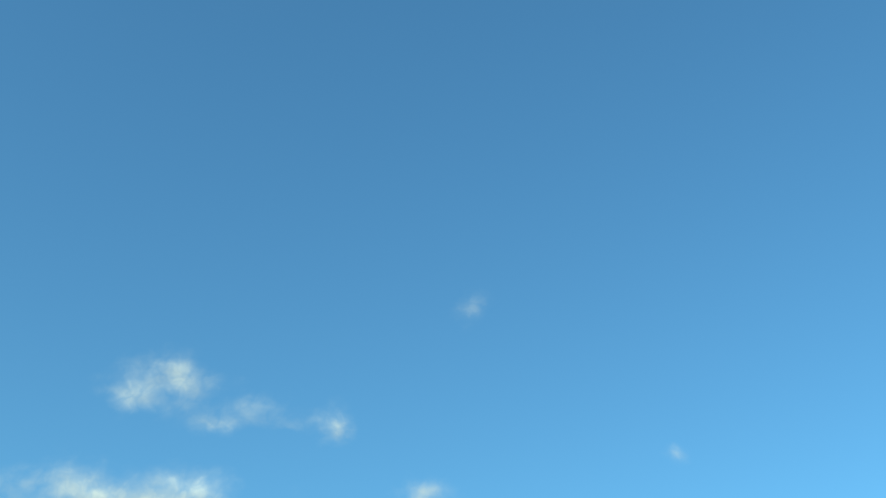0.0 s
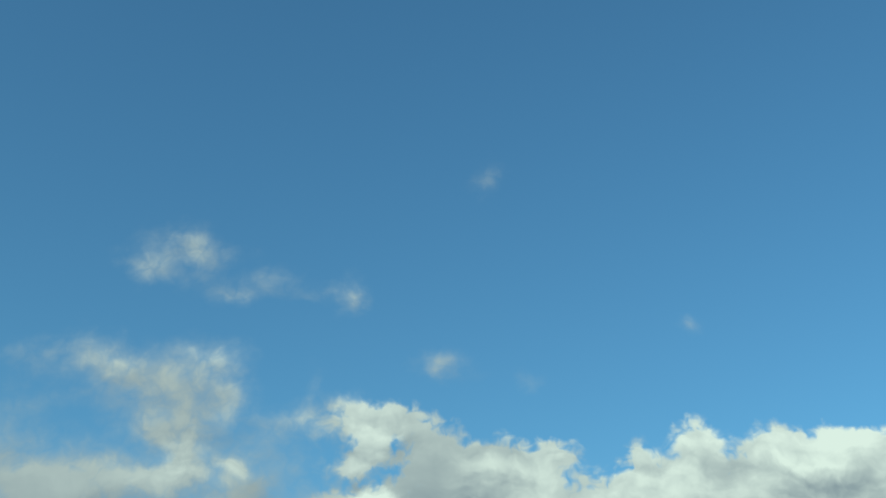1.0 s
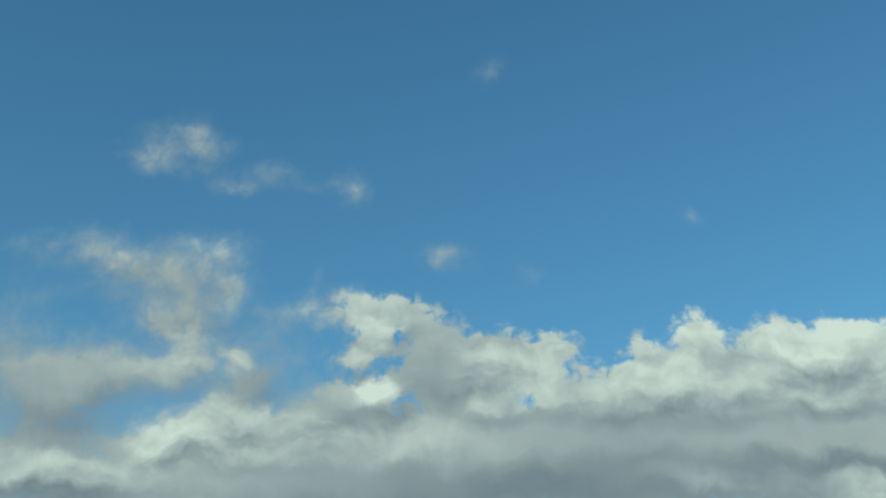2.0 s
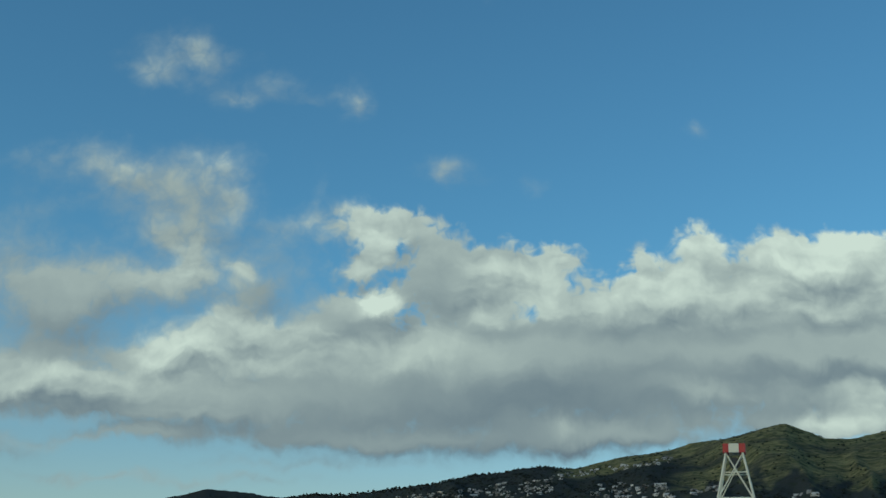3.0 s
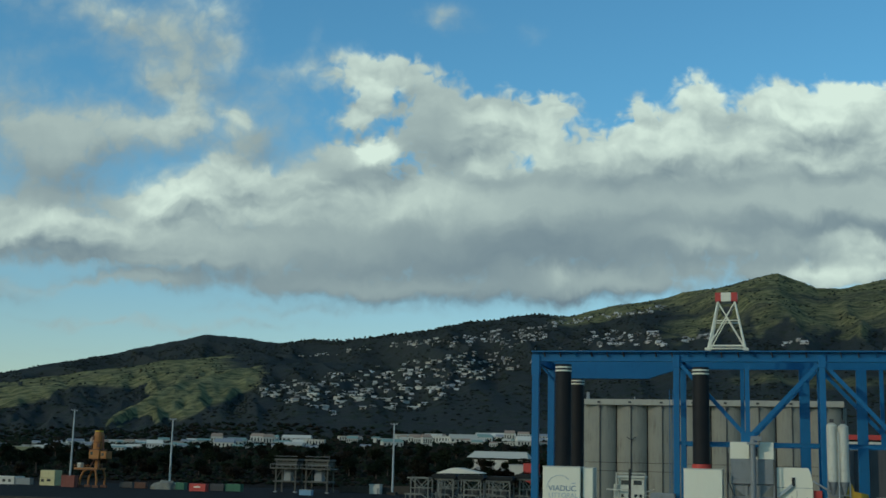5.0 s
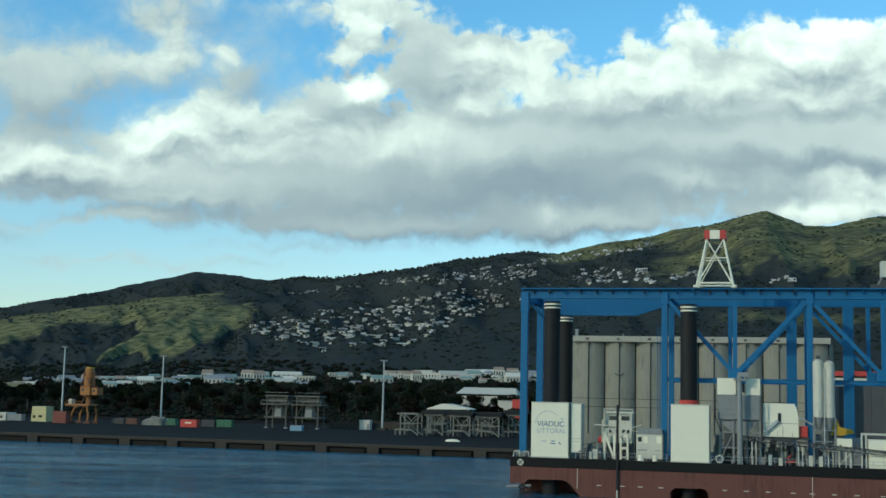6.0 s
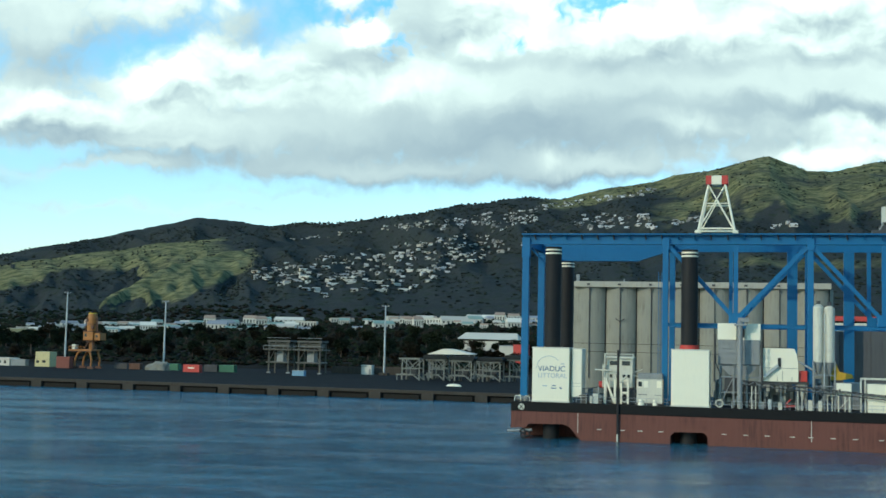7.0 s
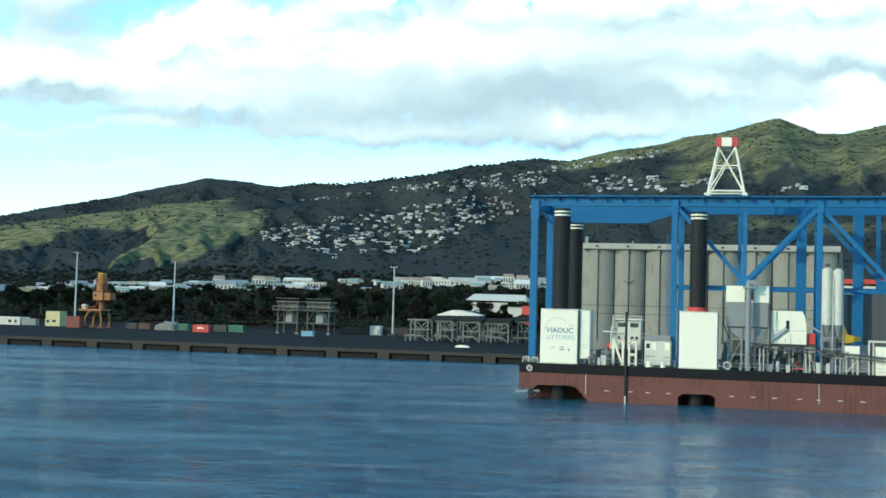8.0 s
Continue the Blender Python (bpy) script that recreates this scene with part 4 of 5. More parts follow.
bits("side_frame", WHITE, crane, [(0.55, 0.9, 0.2, 0.5, 0, 4.3), (2.15, 2.5, 0.2, 0.5, 0, 4.3), (3.2, 3.5, 0.2, 0.5, 0, 3.9), (4.3, 4.6, 0.2, 0.5, 0, 3.9), (3.2, 4.6, 0.2, 0.5, 3.6, 3.95), (3.2, 4.6, 0.2, 0.5, 1.7, 2.0)])
bm = B()
beam(bm, (0.75, 0.35, 4.2), (2.3, 0.35, 0.1), 0.3, 0.34)
part("side_brace", bm, WHITE, crane)
bm = B()
for i in range(14):
    t0, t1 = i * math.tau / 14, (i + 1) * math.tau / 14
    rod(bm, (3.9 + 0.5 * math.cos(t0), 0.3, 1.0 + 0.7 * math.sin(t0)), (3.9 + 0.5 * math.cos(t1), 0.3, 1.0 + 0.7 * math.sin(t1)), 0.1, seg=6)
part("hose_reel", bm, CREAM, crane)
bits("yoke", CREAM, crane, [((0.6, 1.0, 5.2), (0.6, 1.0, 8.1), 0.12), ((2.9, 0.2, 3.4), (1.9, 0.2, 4.6), 0.12), ((3.1, 0.2, 3.4), (4.3, 0.2, 4.6), 0.12), ((-1.0, 1.0, 5.4), (2.4, 1.0, 5.3), 0.12), ((0.3, 1.0, 2.6), (0.3, 1.0, 6.3), 0.11), ((4.9, 1.2, 5.0), (6.6, 1.2, 5.6), 0.08), ((4.9, 1.2, 4.6), (6.3, 1.2, 4.5), 0.07), ((0.4, 1.2, 8.0), (5.2, 1.2, 8.0), 0.06), ((5.15, 1.2, 7.5), (5.15, 1.2, 8.1), 0.06)])
bits("undercarriage", DARK, crane, [(1.0, 5.6, 1.0, 4.0, 0, 2.3)])
bits("red_drum", RED, crane, [((-0.4, 1.6, 3.0), (0.5, 1.6, 3.0), 0.55)])

power = thing("generator_house", (20.0, 2.6, DECK), label="cream generator house with two small windows", category="generator")
bits("casing", CREAM, power, [(0, 4.1, 0, 3.0, 0.25, 4.1)])
bits("sloped_roof", GREY, power, [(0.2, 4.0, 0.2, 2.9, 4.1, 5.0)])
bits("window", WHITE, power, [(0.15, 0.95, -0.05, 0, 2.75, 3.85), (1.1, 1.85, -0.05, 0, 2.75, 3.85), (3.2, 3.95, -0.05, 0, 2.75, 3.85)])
bits("pane", GLASS_DARK, power, [(0.25, 0.85, -0.08, -0.04, 2.9, 3.7)])
bits("louvre", GREY, power, [(0.2, 1.7, -0.05, 0, 1.55 + 0.0, 1.7), (2.9, 4.0, -0.05, 0, 1.5, 1.62)])
bits("skid", DARK, power, [(-0.1, 4.2, -0.05, 3.05, 0, 0.28)])
for x, w, h in ((20.9, 1.1, 0.9), (23.1, 0.8, 0.9)):
    bol = thing("bollard", (x, 0.7, DECK), label="white mooring bollard on the deck edge", category="bollard", group="deck bollards")
    bm = B()
    rod(bm, (0, 0, 0), (0, 0, h * 0.7), w * 0.5, w * 0.34, seg=14)
    rod(bm, (0, 0, h * 0.7), (0, 0, h), w * 0.42, w * 0.34, seg=14)
    part("post", bm, WHITE, bol)

# winches, boxes and pipes along the edge
rng = random.Random(5)
for k in range(16):
    x = 10.9 + k * 0.45 if k < 8 else 37.5 + (k - 8) * 1.5
    w, h, d = rng.uniform(0.35, 1.0), rng.uniform(0.5, 1.6), rng.uniform(0.5, 1.2)
    crate = thing("deck_locker", (x, rng.uniform(0.8, 2.6), DECK), rng.uniform(-8, 8), "small weathered steel locker on the deck", "locker", "deck lockers")
    m = rng.choice((GREY, CREAM, DARK, GALV))
    bits("case", m, crate, [(0, w, 0, d, 0, h)])
    bits("lid", GREY, crate, [(-0.04, w + 0.04, -0.04, d + 0.04, h, h + 0.08)])
winch = thing("mooring_winch", (-0.05 + 0.3, 0.8, DECK), label="grey mooring winch with a hooped frame", category="winch")
bits("frame_bar", CREAM, winch, [((0.1, 0, 0), (0.25, 0, 0.85), 0.09), ((0.25, 0, 0.85), (1.1, 0, 0.95), 0.09), ((1.1, 0, 0.95), (1.2, 0, 0), 0.09), ((1.7, 0.3, 0), (1.8, 0.3, 0.9), 0.08), ((1.8, 0.3, 0.9), (2.5, 0.3, 0.8), 0.08), ((2.5, 0.3, 0.8), (2.6, 0.3, 0), 0.08)])
bits("drum", GREY, winch, [((0.4, 0.6, 0.45), (2.2, 0.6, 0.45), 0.4)])
pipes = thing("hose_run", (0, 0, 0), label="red and dark hoses draped across the deck", category="hoses")
bits("hose", RED, pipes, [((43.0, 1.7, DECK + 0.5), (44.6, 1.7, DECK + 0.6), 0.16), ((43.2, 1.9, DECK + 0.9), (43.9, 1.9, DECK + 1.6), 0.1)])
bits("hose", DARK, pipes, [((31.8, 1.2, DECK + 0.4), (35.2, 1.4, DECK + 0.5), 0.12), ((10.9, 1.3, DECK + 1.2), (14.2, 1.5, DECK + 0.9), 0.1), ((10.9, 1.6, DECK + 2.2), (14.0, 1.9, DECK + 2.6), 0.07)])
bits("hose_pillar", GREY, pipes, [(34.9, 35.1, 1.2, 1.5, DECK, DECK + 0.5), (13.9, 14.1, 1.3, 2.0, DECK, DECK + 2.7)])
reel = thing("hose_reel", (32.5, 1.0, DECK), label="pale hose reel wheel on the deck", category="reel")
bm = B()
for i in range(16):
    t0, t1 = i * math.tau / 16, (i + 1) * math.tau / 16
    rod(bm, (0.6 + 0.55 * math.cos(t0), 0, 0.68 + 0.55 * math.sin(t0)), (0.6 + 0.55 * math.cos(t1), 0, 0.68 + 0.55 * math.sin(t1)), 0.12, seg=6)
part("wheel", bm, CREAM, reel)
bits("reel_stand", GREY, reel, [(0.5, 0.7, 0.1, 0.3, 0, 0.7)])

# pump and compressor units crowded behind the edge
for k in range(17):
    x = 31.9 + k * 1.42 if k < 12 else 11.3 + (k - 12) * 2.6
    w, h = rng.uniform(1.0, 1.9), rng.uniform(2.6, 5.2) if k < 12 else rng.uniform(1.2, 2.4)
    unit = thing("pump_unit", (x, rng.uniform(6.4, 8.6), DECK), 0, "dark steel pump unit with pipework on the deck", "pump", "deck pump units")
    m = rng.choice((DARK, DARK, GREY, TRESTLE))
    bits("casing", m, unit, [(0, w, 0, 2.0, 0.2, h * 0.6), (w * 0.15, w * 0.7, 0.3, 1.6, h * 0.6, h)])
    bits("skid", DARK, unit, [(-0.1, w + 0.1, -0.1, 2.1, 0, 0.22)])
    bits("pipe", rng.choice((GALV, GREY, RUST)), unit, [((w * 0.2, -0.15, 0.2), (w * 0.2, -0.15, h * 0.9), 0.09), ((w * 0.2, -0.15, h * 0.9), (w + 0.5, -0.15, h * 0.75), 0.08)])
    bits("panel", rng.choice((CREAM, GREY, DARK)), unit, [(w * 0.45, w * 0.85, -0.05, 0.0, h * 0.25, h * 0.5)])

# deck railing
rail = thing("deck_railing", (0, 0.25, DECK), label="thin galvanised railing along the deck edge", category="railing")
for x0, x1 in ((10.6, 25.3), (31.8, 106.5)):
    x = x0
    while x < x1:
        bm = B()
        rod(bm, (x, 0, 0), (x, 0, 1.1), 0.035, seg=6)
        part("stanchion", bm, GALV, rail)
        x += 1.6
    for z in (0.58, 1.1):
        bm = B()
        rod(bm, (x0, 0, z), (x1, 0, z), 0.03, seg=6)
        part("rail", bm, GALV, rail)

# weathered tank on the gantry at the far end
tank = thing("gantry_winch_house", (58.6, 5.2, 33.67), label="white winch housing with dark supports on the gantry", category="winch house")
bits("housing", CREAM, tank, [(-0.9, 2.4, -1.2, 1.2, 1.7, 4.2)])
bits("frame_leg", GREY, tank, [((-1.6, -0.8, 0), (-0.4, -0.8, 2.2), 0.14), ((0.6, -0.8, 0), (0.5, -0.8, 1.8), 0.14), ((2.0, 0.8, 0), (1.8, 0.8, 1.8), 0.14), ((-0.6, 0.8, 0), (-0.4, 0.8, 1.8), 0.14)])
bits("coil", DARK, tank, [(-2.4, 1.5, -1.0, 1.0, 0, 0.55), (-1.3, 0.9, -0.9, 0.9, 0.5, 1.3)])

# ---------------------------------------------------------------- concrete silos on the quay
silo_row = thing("grain_silos", (-10.4, 139.2, 2.35), label="row of tall pale concrete storage silos under one roof slab", category="silos")
for row in (0, 1):
    for k in range(8):
        x = 4.1 + 8.25 * k
        bm = B()
        rod(bm, (x, 1.3 + row * 8.2, 0), (x, 1.3 + row * 8.2, 28.4), 5.3, seg=48)
        smooth(part("silo_cell", bm, CONCRETE, silo_row))
        if row:
            continue
        for z in (11.0, 13.2, 25.2):
            bm = B()
            rod(bm, (x, 1.3, z), (x, 1.3, z + 0.12), 5.33, seg=48)
            smooth(part("pour_joint", bm, QUAY_CONCRETE if z < 20 else CONCRETE, silo_row))
        bits("down_pipe", DARK, silo_row, [((x - 0.05, -4.2, 4), (x - 0.05, -4.2, 29.0), 0.13)])
        bits("pipe_head", DARK, silo_row, [(x - 0.7, x + 0.1, -4.75, -4.0, 28.9, 29.4), (x - 0.25, x + 0.25, -4.7, -4.1, 27.6, 28.2)])
        if k in (1,):
            bits("pipe_bracket", DARK, silo_row, [((x - 1.2, -4.3, 20.0), (x, -4.4, 19.2), 0.12), ((x, -4.4, 19.2), (x + 1.2, -4.3, 20.0), 0.12)])
        # thin dark strip down the seam between neighbouring cells
        bits("seam_strip", QUAY_DARK, silo_row, [(x + 4.0, x + 4.22, -2.35, 1.0, 0, 28.4)])
bm = B()
box(bm, -0.3, 66.4, -4.6, 13.0, 28.4, 29.95, 0.08)
part("roof_slab", bm, SLAB, silo_row, "pale concrete roof slab")
bits("roof_vent", GREY, silo_row, [(0.3, 1.1, -3.5, -2.7, 29.9, 31.8), (13.1, 13.4, -4, -3.6, 29.9, 30.6)])

shed = thing("quay_shed", (58.6, 148.0, 2.35), label="dark grey clad industrial shed behind the silos", category="shed")
bits("cladding", painted("dark_grey_cladding", (0.075, 0.08, 0.082), 0.6, dirt=0.3, scale=0.2), shed, [(0, 16.0, 0, 22, 0, 19.1), (16.1, 52.0, 0, 22, 0, 18.4)])
bits("shed_seam", DARK, shed, [(7.9 * k, 7.9 * k + 0.16, -0.06, 0, 0, 18.3) for k in range(1, 6)])
hoist = thing("quay_hoist", (53.0, 101.0, 0), label="red and cream travelling hoist beam on quay legs", category="hoist")
hoist.matrix_world = PORT @ pose(53.0, 128.0, 2.35)
bits("red_boom", RED, hoist, [(2.5, 34.0, 0, 1.0, 20.2, 21.4)])
bits("cream_beam", CREAM, hoist, [(2.3, 34.0, -0.2, 1.2, 19.1, 19.7)])
bits("trolley", ORANGE, hoist, [(6.3, 8.2, -0.4, 1.0, 20.0, 21.0)])
bits("hoist_leg", RUST, hoist, [(x, x + 0.6, 0.2, 0.8, 0, 19.1) for x in (3.0, 18.0, 33.0)])
bits("plate_bar", CREAM, hoist, [(3.8 + 0.75 * k, 4.3 + 0.75 * k, -0.1, 0.1, 17.6, 18.9) for k in range(3)])

# ---------------------------------------------------------------- things on the quay


def lamp_mast(x, y, top, heads=3):
    ob = thing("lamp_mast", (x, y, 2.35), label="tall galvanised lighting mast on the quay", category="lamp post", group="quay lighting masts")
    h = top - 2.35
    bm = B()
    rod(bm, (0, 0, 0), (0, 0, h), 0.42, 0.24, seg=12)
    smooth(part("mast", bm, GALV, ob))
    bits("mast_base", QUAY_CONCRETE, ob, [(-1.6, 1.6, -1.6, 1.6, 0, 0.9)])
    bits("cross_arm", GALV, ob, [((-1.3, 0, h), (1.3, 0, h), 0.1)])
    for k in range(heads):
        bits("floodlight", GREY, ob, [(-1.4 + k * 1.1, -0.8 + k * 1.1, -0.4, 0.1, h, h + 0.45)])
    return ob


lamp_mast(-182.9, 235, 27.9)
lamp_mast(-94.9, 235, 27.4)
lamp_mast(-219.1, 225, 30.4, 2)
lamp_mast(52.0, 232, 27.0)

oc = thing("harbour_crane", (-213, 208, 2.35), label="faded orange harbour crane tower on a portal", category="crane")
bits("portal_leg", ORANGE, oc, [((8.0, y, 0), (8.3, y, 3.6), 0.38) for y in (0.4, 6.2)] + [((8.3, y, 3.6), (9.4, y, 5.8), 0.38) for y in (0.4, 6.2)]
     + [((9.4, y, 5.8), (11.4, y, 6.6), 0.38) for y in (0.4, 6.2)] + [((14.6, y, 0), (14.9, y, 3.0), 0.36) for y in (0.4, 6.2)] + [((14.9, y, 3.0), (14.0, y, 6.6), 0.36) for y in (0.4, 6.2)])
bits("bogie", RUST, oc, [(x - 1.2, x + 1.2, y - 0.5, y + 0.5, 0, 0.9) for x in (8.0, 14.6) for y in (0.4, 6.2)])
bits("portal_deck", ORANGE, oc, [(5.6, 14.9, 0.0, 6.6, 6.4, 7.0)])
bits("deck_edge", RUST, oc, [(5.5, 15.0, -0.08, 0.05, 6.2, 6.45)])
bits("deck_rail", ORANGE, oc, [((5.7, 0.05, 7.9), (12.0, 0.05, 7.9), 0.07)] + [((5.7 + 1.26 * k, 0.05, 7.0), (5.7 + 1.26 * k, 0.05, 7.9), 0.06) for k in range(6)])
bits("deck_cabin", CREAM, oc, [(6.2, 7.8, 1.0, 3.0, 7.0, 8.7)])
bits("column", ORANGE, oc, [((13.0, 3.3, 7.0), (13.0, 3.3, 10.2), 1.0)])
bits("column_strut", RUST, oc, [((11.2, 1.2, 7.0), (12.4, 2.2, 10.0), 0.2), ((15.0, 1.2, 7.0), (13.7, 2.2, 10.0), 0.2)])
bits("slew_ring", RUST, oc, [((13.0, 3.3, 9.8), (13.0, 3.3, 10.3), 2.1)])
bits("machine_house", ORANGE, oc, [(11.0, 14.9, 0.6, 6.0, 10.3, 13.4), (14.9, 17.5, 1.2, 5.4, 10.4, 13.0)])
bits("house_roof", RUST, oc, [(10.9, 15.1, 0.4, 6.2, 13.4, 13.7)])
bits("house_window", GLASS_DARK, oc, [(11.5, 12.5, 0.54, 0.62, 11.6, 12.8), (15.6, 16.6, 1.14, 1.22, 11.4, 12.3)])
bm = B()
rod(bm, (13.0, 3.3, 13.7), (13.0, 3.3, 18.2), 1.95, 1.85, seg=14)
rod(bm, (13.0, 3.3, 18.2), (13.0, 3.3, 19.9), 1.95, 1.5, seg=14)
part("tower_drum", bm, ORANGE, oc)
bits("drum_cap", YELLOW, oc, [((13.0, 3.3, 19.9), (13.0, 3.3, 20.4), 1.55)])
bits("drum_opening", RUST, oc, [(11.6, 12.3, 1.4, 2.0, 17.0, 18.6), (13.6, 14.6, 1.3, 1.9, 14.4, 15.8)])
bits("drum_ring", RUST, oc, [((13.0, 3.3, 16.1), (13.0, 3.3, 16.35), 2.05)])
bits("drum_ladder", RUST, oc, [((15.3, 2.4, 13.0), (15.1, 2.4, 18.4), 0.16), ((15.8, 2.4, 13.0), (15.5, 2.4, 18.4), 0.16), ((10.9, 2.0, 13.6), (11.0, 2.4, 17.4), 0.14)])


def container(x, y, length, h, mat, turn, label, z=2.35):
    ob = thing("shipping_container", (x, y, z), turn, label, "container", "quay containers")
    bits("body", mat, ob, [(0.06, length - 0.06, 0.04, 2.4, 0.1, h - 0.06)])
    bits("corner_post", mat, ob, [(a, a + 0.16, b, b + 0.16, 0, h) for a in (0, length - 0.16) for b in (0, 2.28)])
    for k in range(int(length / 0.6)):
        bits("corrugation", mat, ob, [(0.35 + k * 0.6, 0.6 + k * 0.6, 0.0, 0.06, 0.2, h - 0.2)])
    return ob


container(-158.4, 202, 6.1, 2.75, RED, 0, "red shipping container with pale marks on the quay")
c0 = thing("container_marking", (-156.6, 201.92, 3.5), label="pale marking on a red container", category="marking")
bits("bar", WHITE, c0, [(0, 2.4, 0, 0.06, 0.2, 0.65)])
container(-170.2, 215, 3.4, 2.6, GREEN, 0, "short green shipping container on the quay")
container(-155.2, 212, 5.0, 2.6, DARK, 3, "dark weathered shipping container on the quay")
container(-150.0, 213, 6.1, 2.7, GREEN, -4, "green shipping container on the quay")
container(-209.2, 203, 5.4, 4.3, RUST_RED, 0, "rust-red stacked container by the crane")
container(-186.0, 214, 4.2, 2.3, RUST, 5, "rusty brown skip container on the quay")
container(-193.0, 216, 5.0, 2.2, DARK, 0, "dark flat container on the quay")
container(-236.4, 216, 6.1, 2.6, GREY, 0, "grey shipping container on the quay")
container(-178.5, 218, 6.1, 2.4, CREAM, 6, "pale weathered container on the quay")
kiosk = thing("site_hut", (-104.6, 238, 2.35), label="small white site hut on the quay", category="hut")
bits("hut_body", WALL_WHITE, kiosk, [(0, 3.9, 0, 3, 0, 3.2)])
bits("hut_roof", ROOF_PALE, kiosk, [(-0.2, 4.1, -0.2, 3.2, 3.2, 3.45)])
bits("hut_door", GREY, kiosk, [(2.9, 3.7, -0.05, 0, 0, 2.1)])
skip = thing("skip", (-115.6, 197, 2.35), label="pale blue steel skip on the quay", category="skip")
bits("skip_body", painted("pale_blue_paint", (0.14, 0.28, 0.38), 0.5, dirt=0.3), skip, [(0, 4.2, 0, 2.2, 0.1, 1.9)])
bits("skip_rim", GREY, skip, [(-0.1, 4.3, -0.08, 2.28, 1.8, 1.95)])
yh = thing("yellow_hut", (-226.2, 216, 2.35), label="pale yellow two-storey site hut on the quay", category="hut")
bits("hut_body", painted("pale_yellow_paint", (0.52, 0.45, 0.22), 0.6, dirt=0.3), yh, [(0, 6.2, 0, 5, 0, 2.7), (0.1, 6.1, 0.1, 5, 2.8, 5.6)])
bits("hut_window", GLASS_DARK, yh, [(0.6, 1.8, -0.05, 0, 1.3, 2.3), (3.0, 4.6, -0.05, 0, 1.5, 2.4)])
wh = thing("quay_office", (-250, 216, 2.35), label="low white quay office with a flat roof", category="office")
bits("office_wall", WALL_WHITE, wh, [(0, 13, 0, 6, 0, 2.5)])
bits("office_roof", ROOF_PALE, wh, [(-0.3, 13.3, -0.3, 6.3, 2.5, 2.95)])
bits("office_window", GLASS_DARK, wh, [(8.0, 9.3, -0.05, 0, 0.9, 1.9), (10.6, 11.6, -0.05, 0, 0.9, 1.9)])
wall = thing("boundary_wall", (-118, 243, 2.35), 0, "low grey concrete boundary wall at the back of the quay", "wall")
bits("wall_panel", QUAY_CONCRETE, wall, [(3.0 * k, 3.0 * k + 2.94, 0, 0.3, 0, 2.6 + 0.05 * k) for k in range(9)])
heap_pile = thing("rubble_heap", (-175, 216, 2.35), label="pale rubble heap under a tarpaulin", category="rubble heap")
bm = B()
bmesh.ops.create_icosphere(bm, subdivisions=3, radius=1.0)
for v in bm.verts:
    k = 1 + 0.35 * noise.noise(v.co * 1.8)
    v.co = Vector((v.co.x * 5.2 * k, v.co.y * 3.0 * k, max(-0.1, v.co.z) * 3.1 * k))
part("mound", bm, painted("pale_rubble", (0.20, 0.19, 0.15), 0.9, dirt=0.5, streak=False), heap_pile)
launch = thing("small_boat", (-49.6, 150, 2.35), label="upturned white dinghy on the quay edge", category="boat")
bm = B()
bmesh.ops.create_uvsphere(bm, u_segments=20, v_segments=8, radius=1.0)
for v in bm.verts:
    v.co = Vector((2.3 + v.co.x * 2.3, v.co.y * 0.8, max(0.0, v.co.z) * 0.75))
part("hull", bm, WHITE, launch)


def trestle(x, y, w, h, depth=6.0, hood=False, mat=TRESTLE):
    ob = thing("steel_trestle", (x, y, 2.35), label="weathered steel trestle frame with a dark cover" if hood else "weathered open steel trestle frame", category="trestle", group="quay trestles")
    for yy in (0.0, depth):
        bits("upright", mat, ob, [(a, a + 0.42, yy, yy + 0.42, 0, h) for a in (w * 0.22, w - 0.42)])
        bits("top_beam", mat, ob, [(w * 0.1, w, yy, yy + 0.45, h - 0.55, h)])
        bits("low_beam", mat, ob, [(0.0, w * 0.72, yy, yy + 0.4, 1.5, 2.0)])
        bits("brace", mat, ob, [((w * 0.25, yy + 0.2, h - 0.4), (w * 0.6, yy + 0.2, h * 0.55), 0.17), ((w - 0.2, yy + 0.2, h - 0.4), (w * 0.6, yy + 0.2, h * 0.55), 0.17), ((w * 0.6, yy + 0.2, h * 0.55), (w * 0.6, yy + 0.2, 2.0), 0.15), ((w * 0.72, yy + 0.2, 1.7), (w - 0.2, yy + 0.2, 0.2), 0.22), ((0.3, yy + 0.2, 0), (0.3, yy + 0.2, 1.6), 0.2)])
        bits("mid_beam", mat, ob, [(w * 0.22, w, yy + 0.05, yy + 0.35, h * 0.5, h * 0.55)])
    bits("cross_beam", mat, ob, [(a, a + 0.35, 0.4, depth, h - 0.45, h - 0.05) for a in (w * 0.22, w - 0.42)])
    bits("load", DARK, ob, [(w * 0.35, w * 0.8, 2.4, depth - 1, 2.0, 3.4)])
    bits("load_leg", DARK, ob, [(w * 0.4, w * 0.5, 1.8, 2.4, 0, 2.0)])
    if hood:
        bm = B()
        prism(bm, [(-0.3, h + 0.05), (0.0, h + 1.0), (0.6, h + 1.35), (w + 0.4, h + 1.35), (w + 0.9, h + 0.7), (w + 0.6, h + 0.05)], -0.5, depth + 0.5)
        part("dark_cover", bm, COVER, ob)
    return ob


trestle(-77.4, 192, 8.0, 7.2, 5.0)
trestle(-69.6, 197, 7.2, 6.9, 6.0, True)
trestle(-60.6, 196, 7.6, 6.8, 6.0, True)
trestle(-51.9, 199, 7.8, 6.6, 6.0, True)
trestle(-43.8, 204, 6.8, 7.4, 6.0, True)
trestle(-73.5, 215, 8.0, 7.0, 5.0)
trestle(-58.0, 216, 7.0, 6.5, 5.0)


